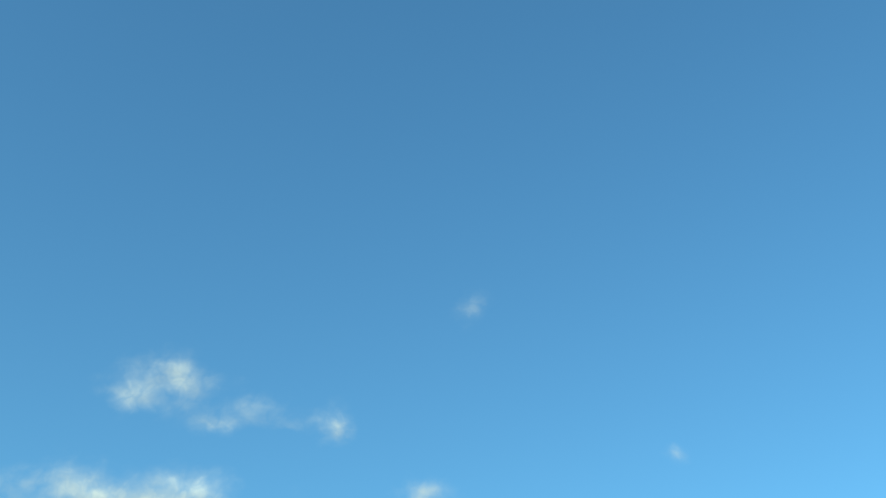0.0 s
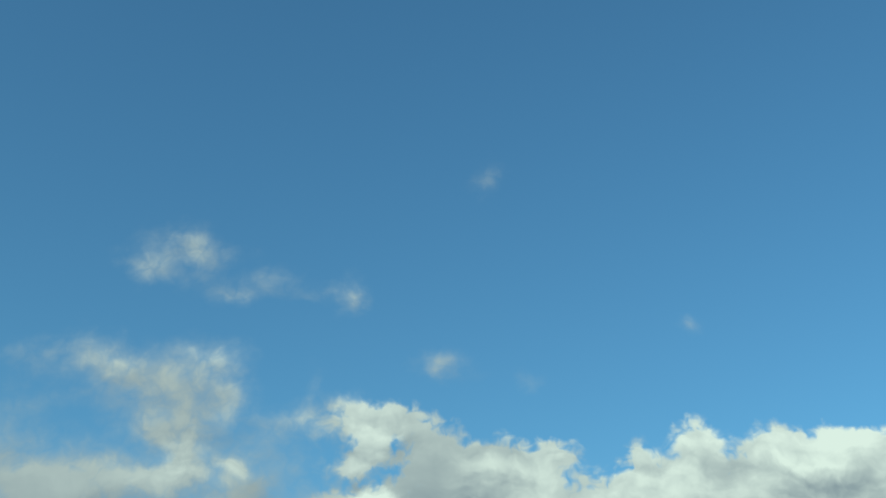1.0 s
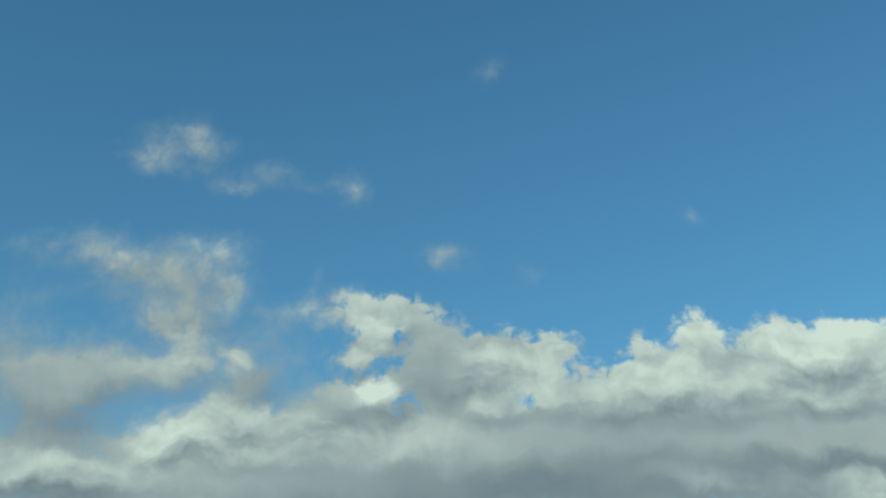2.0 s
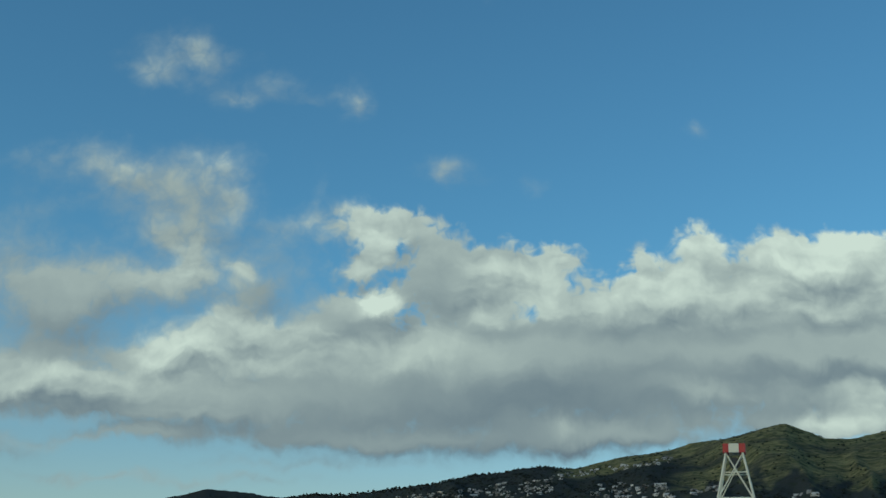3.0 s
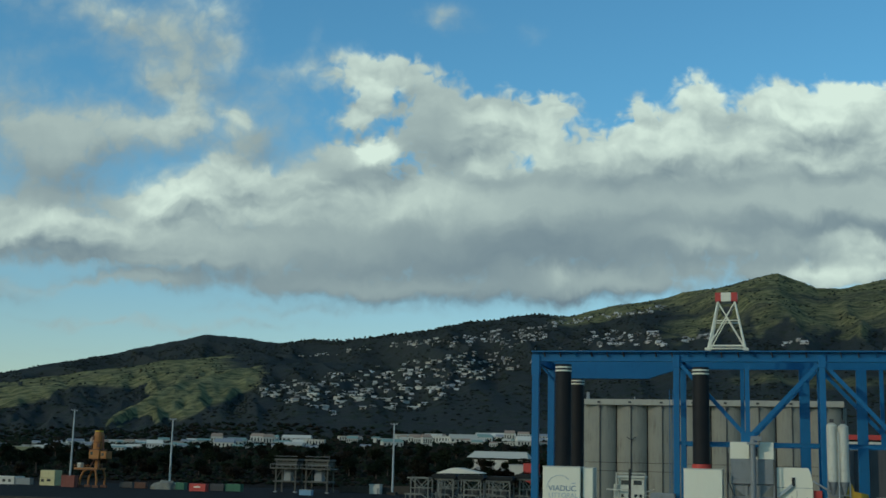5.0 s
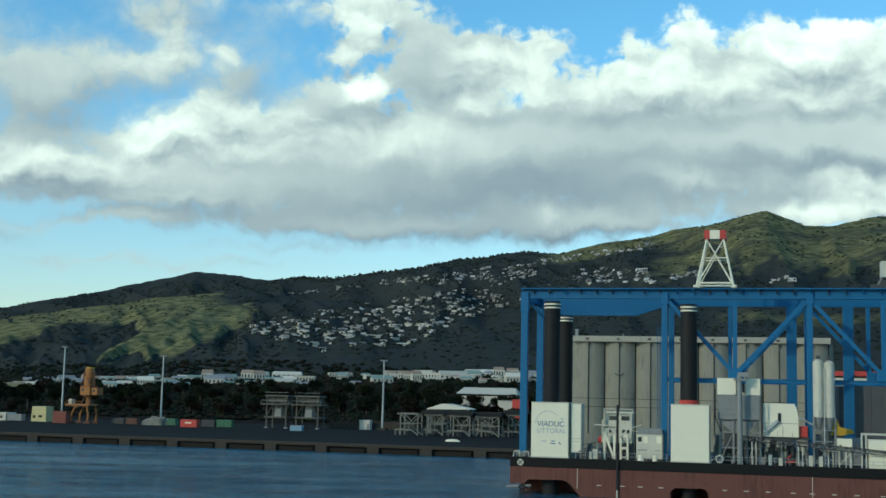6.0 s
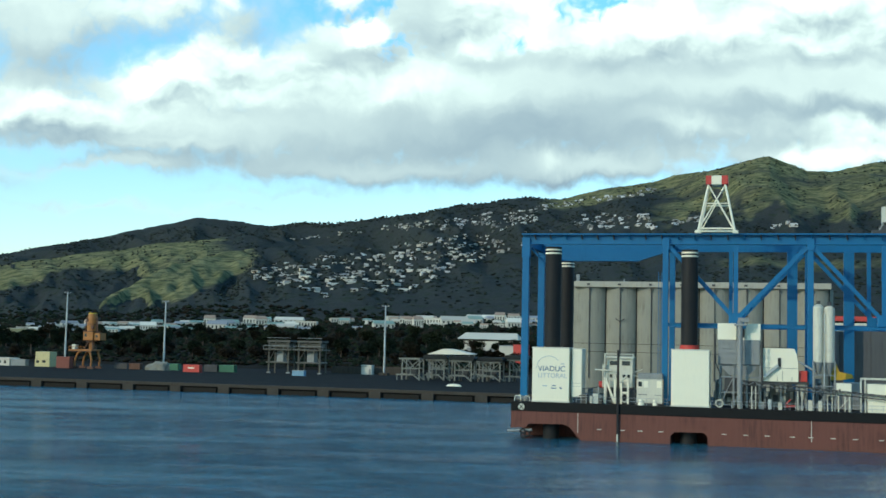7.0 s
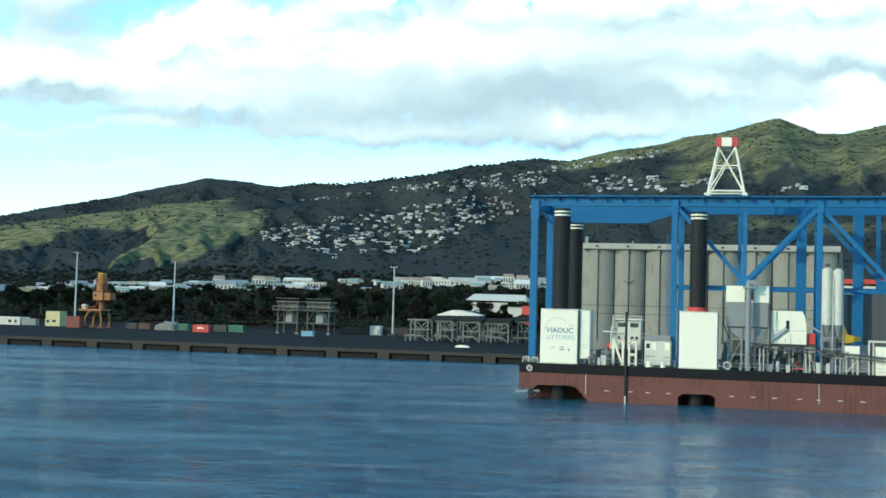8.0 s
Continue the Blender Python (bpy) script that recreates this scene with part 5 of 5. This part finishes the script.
def pier_form(x, y, w):
    ob = thing("formwork_tower", (x, y, 2.35), label="two-storey grey steel formwork tower with work platforms", category="formwork", group="formwork towers")
    bits("column", FORMWORK, ob, [(a, a + 0.5, b, b + 0.5, 0, 11.4) for a in (0.9, w - 1.6) for b in (0, 6.0)])
    bits("platform", FORMWORK, ob, [(0.4, w - 0.8, -0.6, 7.0, 3.7, 4.2), (-0.7, w, -1.0, 7.4, 8.3, 8.8), (0.6, w - 0.6, -0.3, 6.8, 11.2, 11.9)])
    bits("handrail", GREY, ob, [((-0.6, -0.9, 9.9), (w, -0.9, 9.9), 0.09), ((0.5, -0.3, 12.8), (w - 0.6, -0.3, 12.8), 0.08)])
    bits("rail_post", GREY, ob, [((a, -0.9, 8.8), (a, -0.9, 9.9), 0.07) for a in (-0.6, w * 0.35, w * 0.7, w)])
    bits("core", GREY, ob, [(w * 0.36, w * 0.62, 1.5, 5.0, 4.2, 8.3)])
    bits("upper_panel", FORMWORK, ob, [(1.0, w - 1.4, 0.6, 6.0, 9.3, 10.9)])
    bits("diagonal", FORMWORK, ob, [((1.1, 0.2, 4.2), (3.4, 0.2, 8.3), 0.16), ((w - 1.4, 0.2, 4.2), (w - 3.4, 0.2, 8.3), 0.16), ((1.1, 0.2, 8.8), (w * 0.5, 0.2, 11.2), 0.14), ((w - 1.4, 0.2, 8.8), (w * 0.5, 0.2, 11.2), 0.14)])
    bits("leg_stub", GREY, ob, [(0.6, 1.7, -0.3, 0.9, 0, 0.5), (w - 1.9, w - 0.8, -0.3, 0.9, 0, 0.5)])
    return ob


pier_form(-135.8, 222, 10.0)
pier_form(-124.7, 223, 10.6)
canopy = thing("canopy_shed", (-75, 222, 2.35), label="open shed with a pale shallow pitched canopy", category="shed")
bm = B()
prism(bm, [(0, 8.4), (5.6, 10.2), (7.2, 10.2), (15.6, 8.6), (15.6, 8.4), (0, 8.2)], 0, 9)
part("roof", bm, ROOF_PALE, canopy)
bits("canopy_post", GREY, canopy, [(a, a + 0.3, b, b + 0.3, 0, 8.4) for a in (0.6, 7.5, 14.6) for b in (0.4, 8.2)])

ware = thing("warehouse", frame_of=PORT @ pose(-116.2, 430, 7.0), label="long white warehouse with a pale gabled roof", category="warehouse")
bits("warehouse_wall", WALL_WHITE, ware, [(1.2, 31.2, 0.5, 14, -1, 8.6)])
bm = B()
a = [bm.verts.new(c) for c in ((0, -0.4, 9.6), (32.2, -0.4, 9.4), (30.0, 7.2, 12.9), (2.6, 7.2, 12.9), (0, 14.8, 9.4), (32.2, 14.8, 9.4))]
for f in ((0, 1, 2, 3), (3, 2, 5, 4), (0, 3, 4), (1, 5, 2), (0, 4, 5, 1)):
    bm.faces.new([a[i] for i in f])
bmesh.ops.recalc_face_normals(bm, faces=bm.faces)
part("roof", bm, ROOF_PALE, ware)
bits("bay_door", GREY, ware, [(5 + 6 * k, 8.5 + 6 * k, 0.4, 0.52, -0.5, 5.0) for k in range(4)])
duo = thing("two_tone_shed", frame_of=PORT @ pose(-72.6, 330, 5.0), label="pale shed with a red end bay", category="shed")
bits("pale_bay", WALL_WHITE, duo, [(0, 6.2, 0, 8, 0, 8.6)])
bits("red_bay", RED, duo, [(6.25, 12.0, -0.2, 8, 0, 9.4)])
bits("bay_roof", ROOF_GREY, duo, [(-0.2, 6.2, -0.3, 8.2, 8.6, 8.9)])

road_shed = new("road_shed")
road_shed.matrix_world = Matrix.Translation(along(-21.0, 900)) @ pose(0, 0, 0, 0, 0, 20.6)
tagged(road_shed, "pale blue clad shed with a long yellow-washed wall", "shed")
bits("blue_cladding", painted("pale_blue_cladding", (0.26, 0.36, 0.42), 0.7, dirt=0.3), road_shed, [(-34, -0.1, 0, 14, -1, 8.2)])
bits("shed_roof", ROOF_GREY, road_shed, [(-34.4, 0.2, -0.4, 14.4, 8.2, 8.8)])
bits("yellow_wall", painted("yellow_washed_wall", (0.36, 0.33, 0.17), 0.85, dirt=0.4), road_shed, [(0.3, 23.0, 0.5, 10, -1, 6.4)])
bits("wall_coping", CREAM, road_shed, [(0.3, 23.2, 0.3, 10.2, 6.4, 6.8)])

# ---------------------------------------------------------------- hillside houses and the town
rng = random.Random(11)


def gable(bm, w, d, z, rise, over=0.5):
    a = [bm.verts.new(c) for c in ((-w / 2 - over, -d / 2 - over, z), (w / 2 + over, -d / 2 - over, z), (w / 2 + over, d / 2 + over, z), (-w / 2 - over, d / 2 + over, z), (-w / 2 + 0.6, 0, z + rise), (w / 2 - 0.6, 0, z + rise))]
    for f in ((0, 1, 5, 4), (2, 3, 4, 5), (1, 2, 5), (3, 0, 4), (3, 2, 1, 0)):
        bm.faces.new([a[i] for i in f])
    bmesh.ops.recalc_face_normals(bm, faces=bm.faces)
    return bm


def house(name, w, d, h, roof_mat, label, flat=False, windows=3):
    ob = new(name)
    ob.empty_display_size = 0.5
    tagged(ob, label, "house" if name == "house" else "building", "hillside houses" if name == "house" else "town buildings")
    bm = B()
    box(bm, -w / 2, w / 2, -d / 2, d / 2, -4.0, h)
    part("wall", bm, WALL_WHITE, ob)
    bm = B()
    if flat:
        box(bm, -w / 2 - 0.4, w / 2 + 0.4, -d / 2 - 0.4, d / 2 + 0.4, h, h + 0.6)
    else:
        gable(bm, w, d, h + 0.02, 0.26 * d)
    part("roof", bm, roof_mat, ob)
    step = w / max(windows, 1)
    for k in range(windows):
        bm = B()
        x = -w / 2 + step * (k + 0.5)
        box(bm, x - step * 0.22, x + step * 0.22, -d / 2 - 0.06, -d / 2 + 0.05, h * 0.35, h * 0.8)
        part("window", bm, GLASS_DARK, ob)
    return ob


kinds = [house("house", 13, 10, 4.6, ROOF_PALE, "small white hillside house with a pale sheet roof", windows=0),
         house("house", 11, 9, 6.2, ROOF_GREY, "two-storey white hillside house with a grey roof", windows=0),
         house("house", 17, 10, 4.8, ROOF_PALE, "long white hillside house with a pale roof", windows=0),
         house("house", 12, 10, 5.4, ROOF_WARM, "cream hillside house with a warm tiled roof", windows=0),
         house("house", 15, 11, 6.4, ROOF_PALE, "flat-roofed white hillside house", flat=True, windows=0)]
used, spare = [], []


def settle(az, el, size=1.0):
    r = sight(az, el)
    if r is None:
        return
    p = along(az, r)
    if any((p - q).length < 11 for q in used):
        return
    used.append(p)
    if len(used) > 285 or rng.random() < 0.35:
        spare.append((p, az, size * rng.uniform(0.4, 0.8)))
        return
    k = kinds[rng.choices(range(5), (5, 2, 3, 1.2, 3))[0]]
    turn = -az + rng.uniform(-35, 35)
    m = Matrix.Translation(p + Vector((0, 0, 0.2))) @ pose(0, 0, 0, 0, 0, turn)
    ob = copy_thing(k, m)
    s = size * rng.uniform(0.42, 0.82)
    ob.scale = (s * 1.15, s, s * 0.55)


for _ in range(360):                                    # the estate in the middle of the slope
    az = rng.uniform(-10.3, 1.2)
    top = np.interp(az, [-10.3, -8.57, -6.3, -3.7, 0, 1.2], [2.85, 3.45, 3.85, 4.4, 4.9, 4.5])
    low = np.interp(az, [-10.3, -8.3, -7.2, -5.4, -3.1, -1.5, -0.5, 1.2], [2.55, 2.2, 1.75, 2.05, 2.15, 2.9, 3.45, 4.1])
    settle(az, rng.uniform(low, top))
for a0, a1, e0, e1, half, count in ((-8.6, -7.2, 4.42, 4.55, 0.06, 9), (-6.9, -5.4, 4.62, 4.95, 0.12, 12), (-4.5, -1.6, 5.0, 5.3, 0.14, 45), (-1.8, 0.6, 5.2, 5.6, 0.24, 45), (0.6, 2.8, 5.2, 5.9, 0.35, 55),
                                    (2.7, 8.1, 6.1, 6.95, 0.12, 60), (4.4, 8.1, 5.45, 5.55, 0.32, 75), (8.9, 10.2, 5.5, 5.65, 0.12, 20), (10.5, 17, 5.2, 5.4, 0.15, 6), (1.0, 4.6, 4.4, 5.2, 0.4, 22)):
    for _ in range(count):
        f = rng.random()
        settle(a0 + (a1 - a0) * f, e0 + (e1 - e0) * f + rng.uniform(-half, half), 1.25 if e0 > 5 else 1.0)
vs, fs = [], []
for p, az, s in spare:                                  # the rest of the estate, roofs among the trees
    w, d, h, a = 7.0 * s, 5.0 * s, 1.9 * s, math.radians(-az + rng.uniform(-35, 35))
    i = len(vs)
    for x, y, z in ((-w, -d, -3), (w, -d, -3), (w, d, -3), (-w, d, -3), (-w, -d, h), (w, -d, h), (w, d, h), (-w, d, h), (-w * 0.9, 0, h + d * 0.5), (w * 0.9, 0, h + d * 0.5)):
        vs.append((p.x + x * math.cos(a) - y * math.sin(a), p.y + x * math.sin(a) + y * math.cos(a), p.z + z))
    fs += [tuple(i + j for j in f) for f in ((0, 1, 5, 4), (1, 2, 6, 5), (2, 3, 7, 6), (3, 0, 4, 7), (4, 5, 9, 8), (6, 7, 8, 9), (5, 6, 9), (7, 4, 8))]
me = bpy.data.meshes.new("far_houses")
me.from_pydata(vs, [], fs)
me.materials.append(FAR_ROOF)
tagged(new("far_houses", me), "small pale houses scattered over the far slope", "houses", kind="stuff")
for k in kinds:
    p = along(rng.uniform(-6, -1), 2150 + 60 * kinds.index(k))
    k.matrix_world = Matrix.Translation(p + Vector((0, 0, 0.2))) @ Matrix.Scale(0.6, 4)

blocks = [house("town_building", 34, 16, 8.5, ROOF_PALE, "long white town building with a pale roof", flat=True, windows=7),
          house("town_building", 24, 14, 7.0, ROOF_GREEN, "white town building with a faded green roof", windows=5),
          house("town_building", 42, 18, 7.0, ROOF_PALE, "wide white industrial hall with a pale roof", windows=6),
          house("town_building", 20, 14, 10.0, ROOF_WARM, "cream town building with a tiled gable", windows=4),
          house("town_building", 28, 15, 6.0, ROOF_GREY, "low cream town hall with a grey roof", windows=5)]
town = []
for k in range(150):
    az = -20.0 + 24.1 * (k + rng.uniform(0, 1)) / 150
    if -7.6 < az < -6.4 or (-5.6 < az < -4.4 and k % 3):
        continue
    r = rng.uniform(1000, 1230)
    p = along(az, r)
    src = rng.choice(blocks)
    m = Matrix.Translation(p + Vector((0, 0, 0.5))) @ pose(0, 0, 0, 0, 0, -az + rng.uniform(-14, 14))
    ob = copy_thing(src, m)
    s = rng.uniform(0.32, 0.74)
    ob.scale = (s * rng.uniform(0.5, 1.0), s, s * rng.uniform(0.5, 1.15))
    town.append(p)
for i, src in enumerate(blocks):
    src.matrix_world = Matrix.Translation(along(-1.0 + 0.9 * i, 1180) + Vector((0, 0, 0.5))) @ Matrix.Scale(0.55, 4)

# ---------------------------------------------------------------- trees behind the quay


def tree(seed, h, spread_r, mat, label):
    rnd = random.Random(seed)
    ob = new("tree")
    tagged(ob, label, "tree", "trees behind the quay")
    bm = B()
    rod(bm, (0, 0, -1.0), (0.1, 0, h * 0.45), h * 0.035, h * 0.02, seg=7)
    lobes = []
    for k in range(6):
        a, e = rnd.uniform(0, math.tau), rnd.uniform(0.25, 1.0)
        tip = Vector((math.cos(a) * spread_r * 0.6 * e, math.sin(a) * spread_r * 0.6 * e, h * rnd.uniform(0.42, 0.82)))
        rod(bm, (0.05, 0, h * rnd.uniform(0.25, 0.42)), tip, h * 0.014, h * 0.006, seg=5)
        lobes.append((tip, spread_r * rnd.uniform(0.38, 0.6)))
    lobes.append((Vector((0, 0, h * 0.72)), spread_r * 0.6))
    part("trunk", bm, BARK, ob)
    vs, fs = [], []
    for c, r in lobes:
        for _ in range(85):
            d = Vector((rnd.gauss(0, 1), rnd.gauss(0, 1), rnd.gauss(0, 0.85))).normalized() * r * rnd.uniform(0.55, 1.12)
            p = c + d
            if p.z < h * 0.15:
                continue
            u = Vector((rnd.gauss(0, 1), rnd.gauss(0, 1), rnd.gauss(0, 1))).normalized()
            w = u.orthogonal().normalized()
            s = rnd.uniform(0.30, 0.75)
            i = len(vs)
            vs += [p + u * s, p + w * s * 0.7, p - u * s * 0.9, p - w * s * 0.75]
            fs.append((i, i + 1, i + 2, i + 3))
    me = bpy.data.meshes.new("crown")
    me.from_pydata(vs, [], fs)
    me.materials.append(mat)
    crown = new("crown", me)
    crown.parent = ob
    return ob


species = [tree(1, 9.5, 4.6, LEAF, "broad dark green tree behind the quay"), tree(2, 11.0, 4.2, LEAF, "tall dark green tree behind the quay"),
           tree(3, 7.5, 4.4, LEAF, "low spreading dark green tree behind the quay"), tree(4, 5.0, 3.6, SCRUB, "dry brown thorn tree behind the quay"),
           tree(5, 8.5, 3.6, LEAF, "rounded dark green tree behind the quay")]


def inland_at(x, y):
    w = PORT @ Vector((x, y, 0))
    az, r = math.degrees(math.atan2(w.x, w.y)), math.hypot(w.x, w.y)
    return Vector((w.x, w.y, max(ground_height(az, r), 2.3 if y < 290 else -9)))


for k in range(290):
    f = (k + rng.random()) / 290
    y = 292 + 330 * f ** 1.25 + rng.uniform(-6, 6)
    reach = (y + 201) * 0.73
    x = 40.75 + rng.uniform(-reach, reach * 0.17)
    kind = species[3] if y < 335 and rng.random() < 0.6 else rng.choice(species)
    if -122 < x < -78 and 405 < y < 470:
        continue
    s = rng.uniform(0.7, 1.15)
    ob = copy_thing(kind, Matrix.Translation(inland_at(x, y)) @ pose(0, 0, 0, 0, 0, rng.uniform(0, 360)))
    ob.scale = (s * 1.1, s * 1.1, s)
for k in range(8):                                       # a screen of trees before the warehouse
    ob = copy_thing(species[k % 3], Matrix.Translation(inland_at(-119 + 5.2 * k + rng.uniform(-1, 1), 414 + rng.uniform(-6, 4))) @ pose(0, 0, 0, 0, 0, 50 * k))
    ob.scale = (0.8, 0.8, 0.78)
for i, k in enumerate(species):
    k.matrix_world = Matrix.Translation(inland_at(-150 + 22 * i, 345))

# scrub and woods too many to count


def clumps(name, places, mat, label, squash=0.75):
    vs, fs = [], []
    for p, s in places:
        i = len(vs)
        turn = rng.uniform(0, math.tau)
        for k in range(5):
            a = turn + k * math.tau / 5
            q = s * rng.uniform(0.75, 1.25)
            vs.append((p.x + math.cos(a) * q, p.y + math.sin(a) * q, p.z + s * rng.uniform(0.0, 0.45)))
        vs.append((p.x + rng.uniform(-0.3, 0.3) * s, p.y + rng.uniform(-0.3, 0.3) * s, p.z + s * squash * rng.uniform(0.8, 1.3)))
        vs.append((p.x, p.y, p.z - s * 0.4))
        for k in range(5):
            fs += [(i + k, i + (k + 1) % 5, i + 5), (i + (k + 1) % 5, i + k, i + 6)]
    me = bpy.data.meshes.new(name)
    me.from_pydata(vs, [], fs)
    me.materials.append(mat)
    return tagged(new(name, me), label, "vegetation", kind="stuff")


spots = []
for _ in range(13000):
    y = 283 + 800 * rng.random() ** 1.4
    reach = (y + 201) * 0.75
    x = 40.75 + rng.uniform(-reach, reach * 0.17)
    spots.append((inland_at(x, y), rng.uniform(0.8, 2.0) if y < 400 else rng.uniform(1.6, 3.4) if y < 700 else rng.uniform(2.2, 4.4)))
for p in town:                                          # garden trees among the buildings
    for _ in range(3):
        spots.append((p + Vector((rng.uniform(-16, 16), rng.uniform(-22, -8), 0.5)), rng.uniform(1.8, 4.0)))
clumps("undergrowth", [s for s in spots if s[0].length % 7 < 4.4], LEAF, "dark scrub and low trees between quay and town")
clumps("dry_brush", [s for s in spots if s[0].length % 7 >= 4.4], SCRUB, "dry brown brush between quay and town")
spots = []
for _ in range(26000):
    az = rng.uniform(-24, 20)
    r = 1330 + 2750 * rng.random() ** 0.8
    if fractal(az * 0.9, r * 0.004, 3) < rng.uniform(-0.35, 0.25):
        continue
    p = along(az, r)
    if rng.random() < sunlit_grass_at(az, r, p.z) * 1.15:
        continue
    spots.append((p, rng.uniform(1.4, 3.6) * (0.7 + r / 5000)))
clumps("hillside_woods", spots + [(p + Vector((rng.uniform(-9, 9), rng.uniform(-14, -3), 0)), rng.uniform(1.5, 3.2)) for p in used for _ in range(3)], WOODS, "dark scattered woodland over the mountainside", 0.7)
spots = []
for _ in range(300):                                    # trees along the skyline
    az = rng.uniform(-9, 4) if rng.random() < 0.7 else rng.uniform(-21, 19)
    r = 4050 + 250 * math.sin(az * 0.35) + rng.uniform(-60, 10)
    spots.append((along(az, r), rng.uniform(2.5, 5.5) if -9 < az < 4 else rng.uniform(1.5, 3.0)))
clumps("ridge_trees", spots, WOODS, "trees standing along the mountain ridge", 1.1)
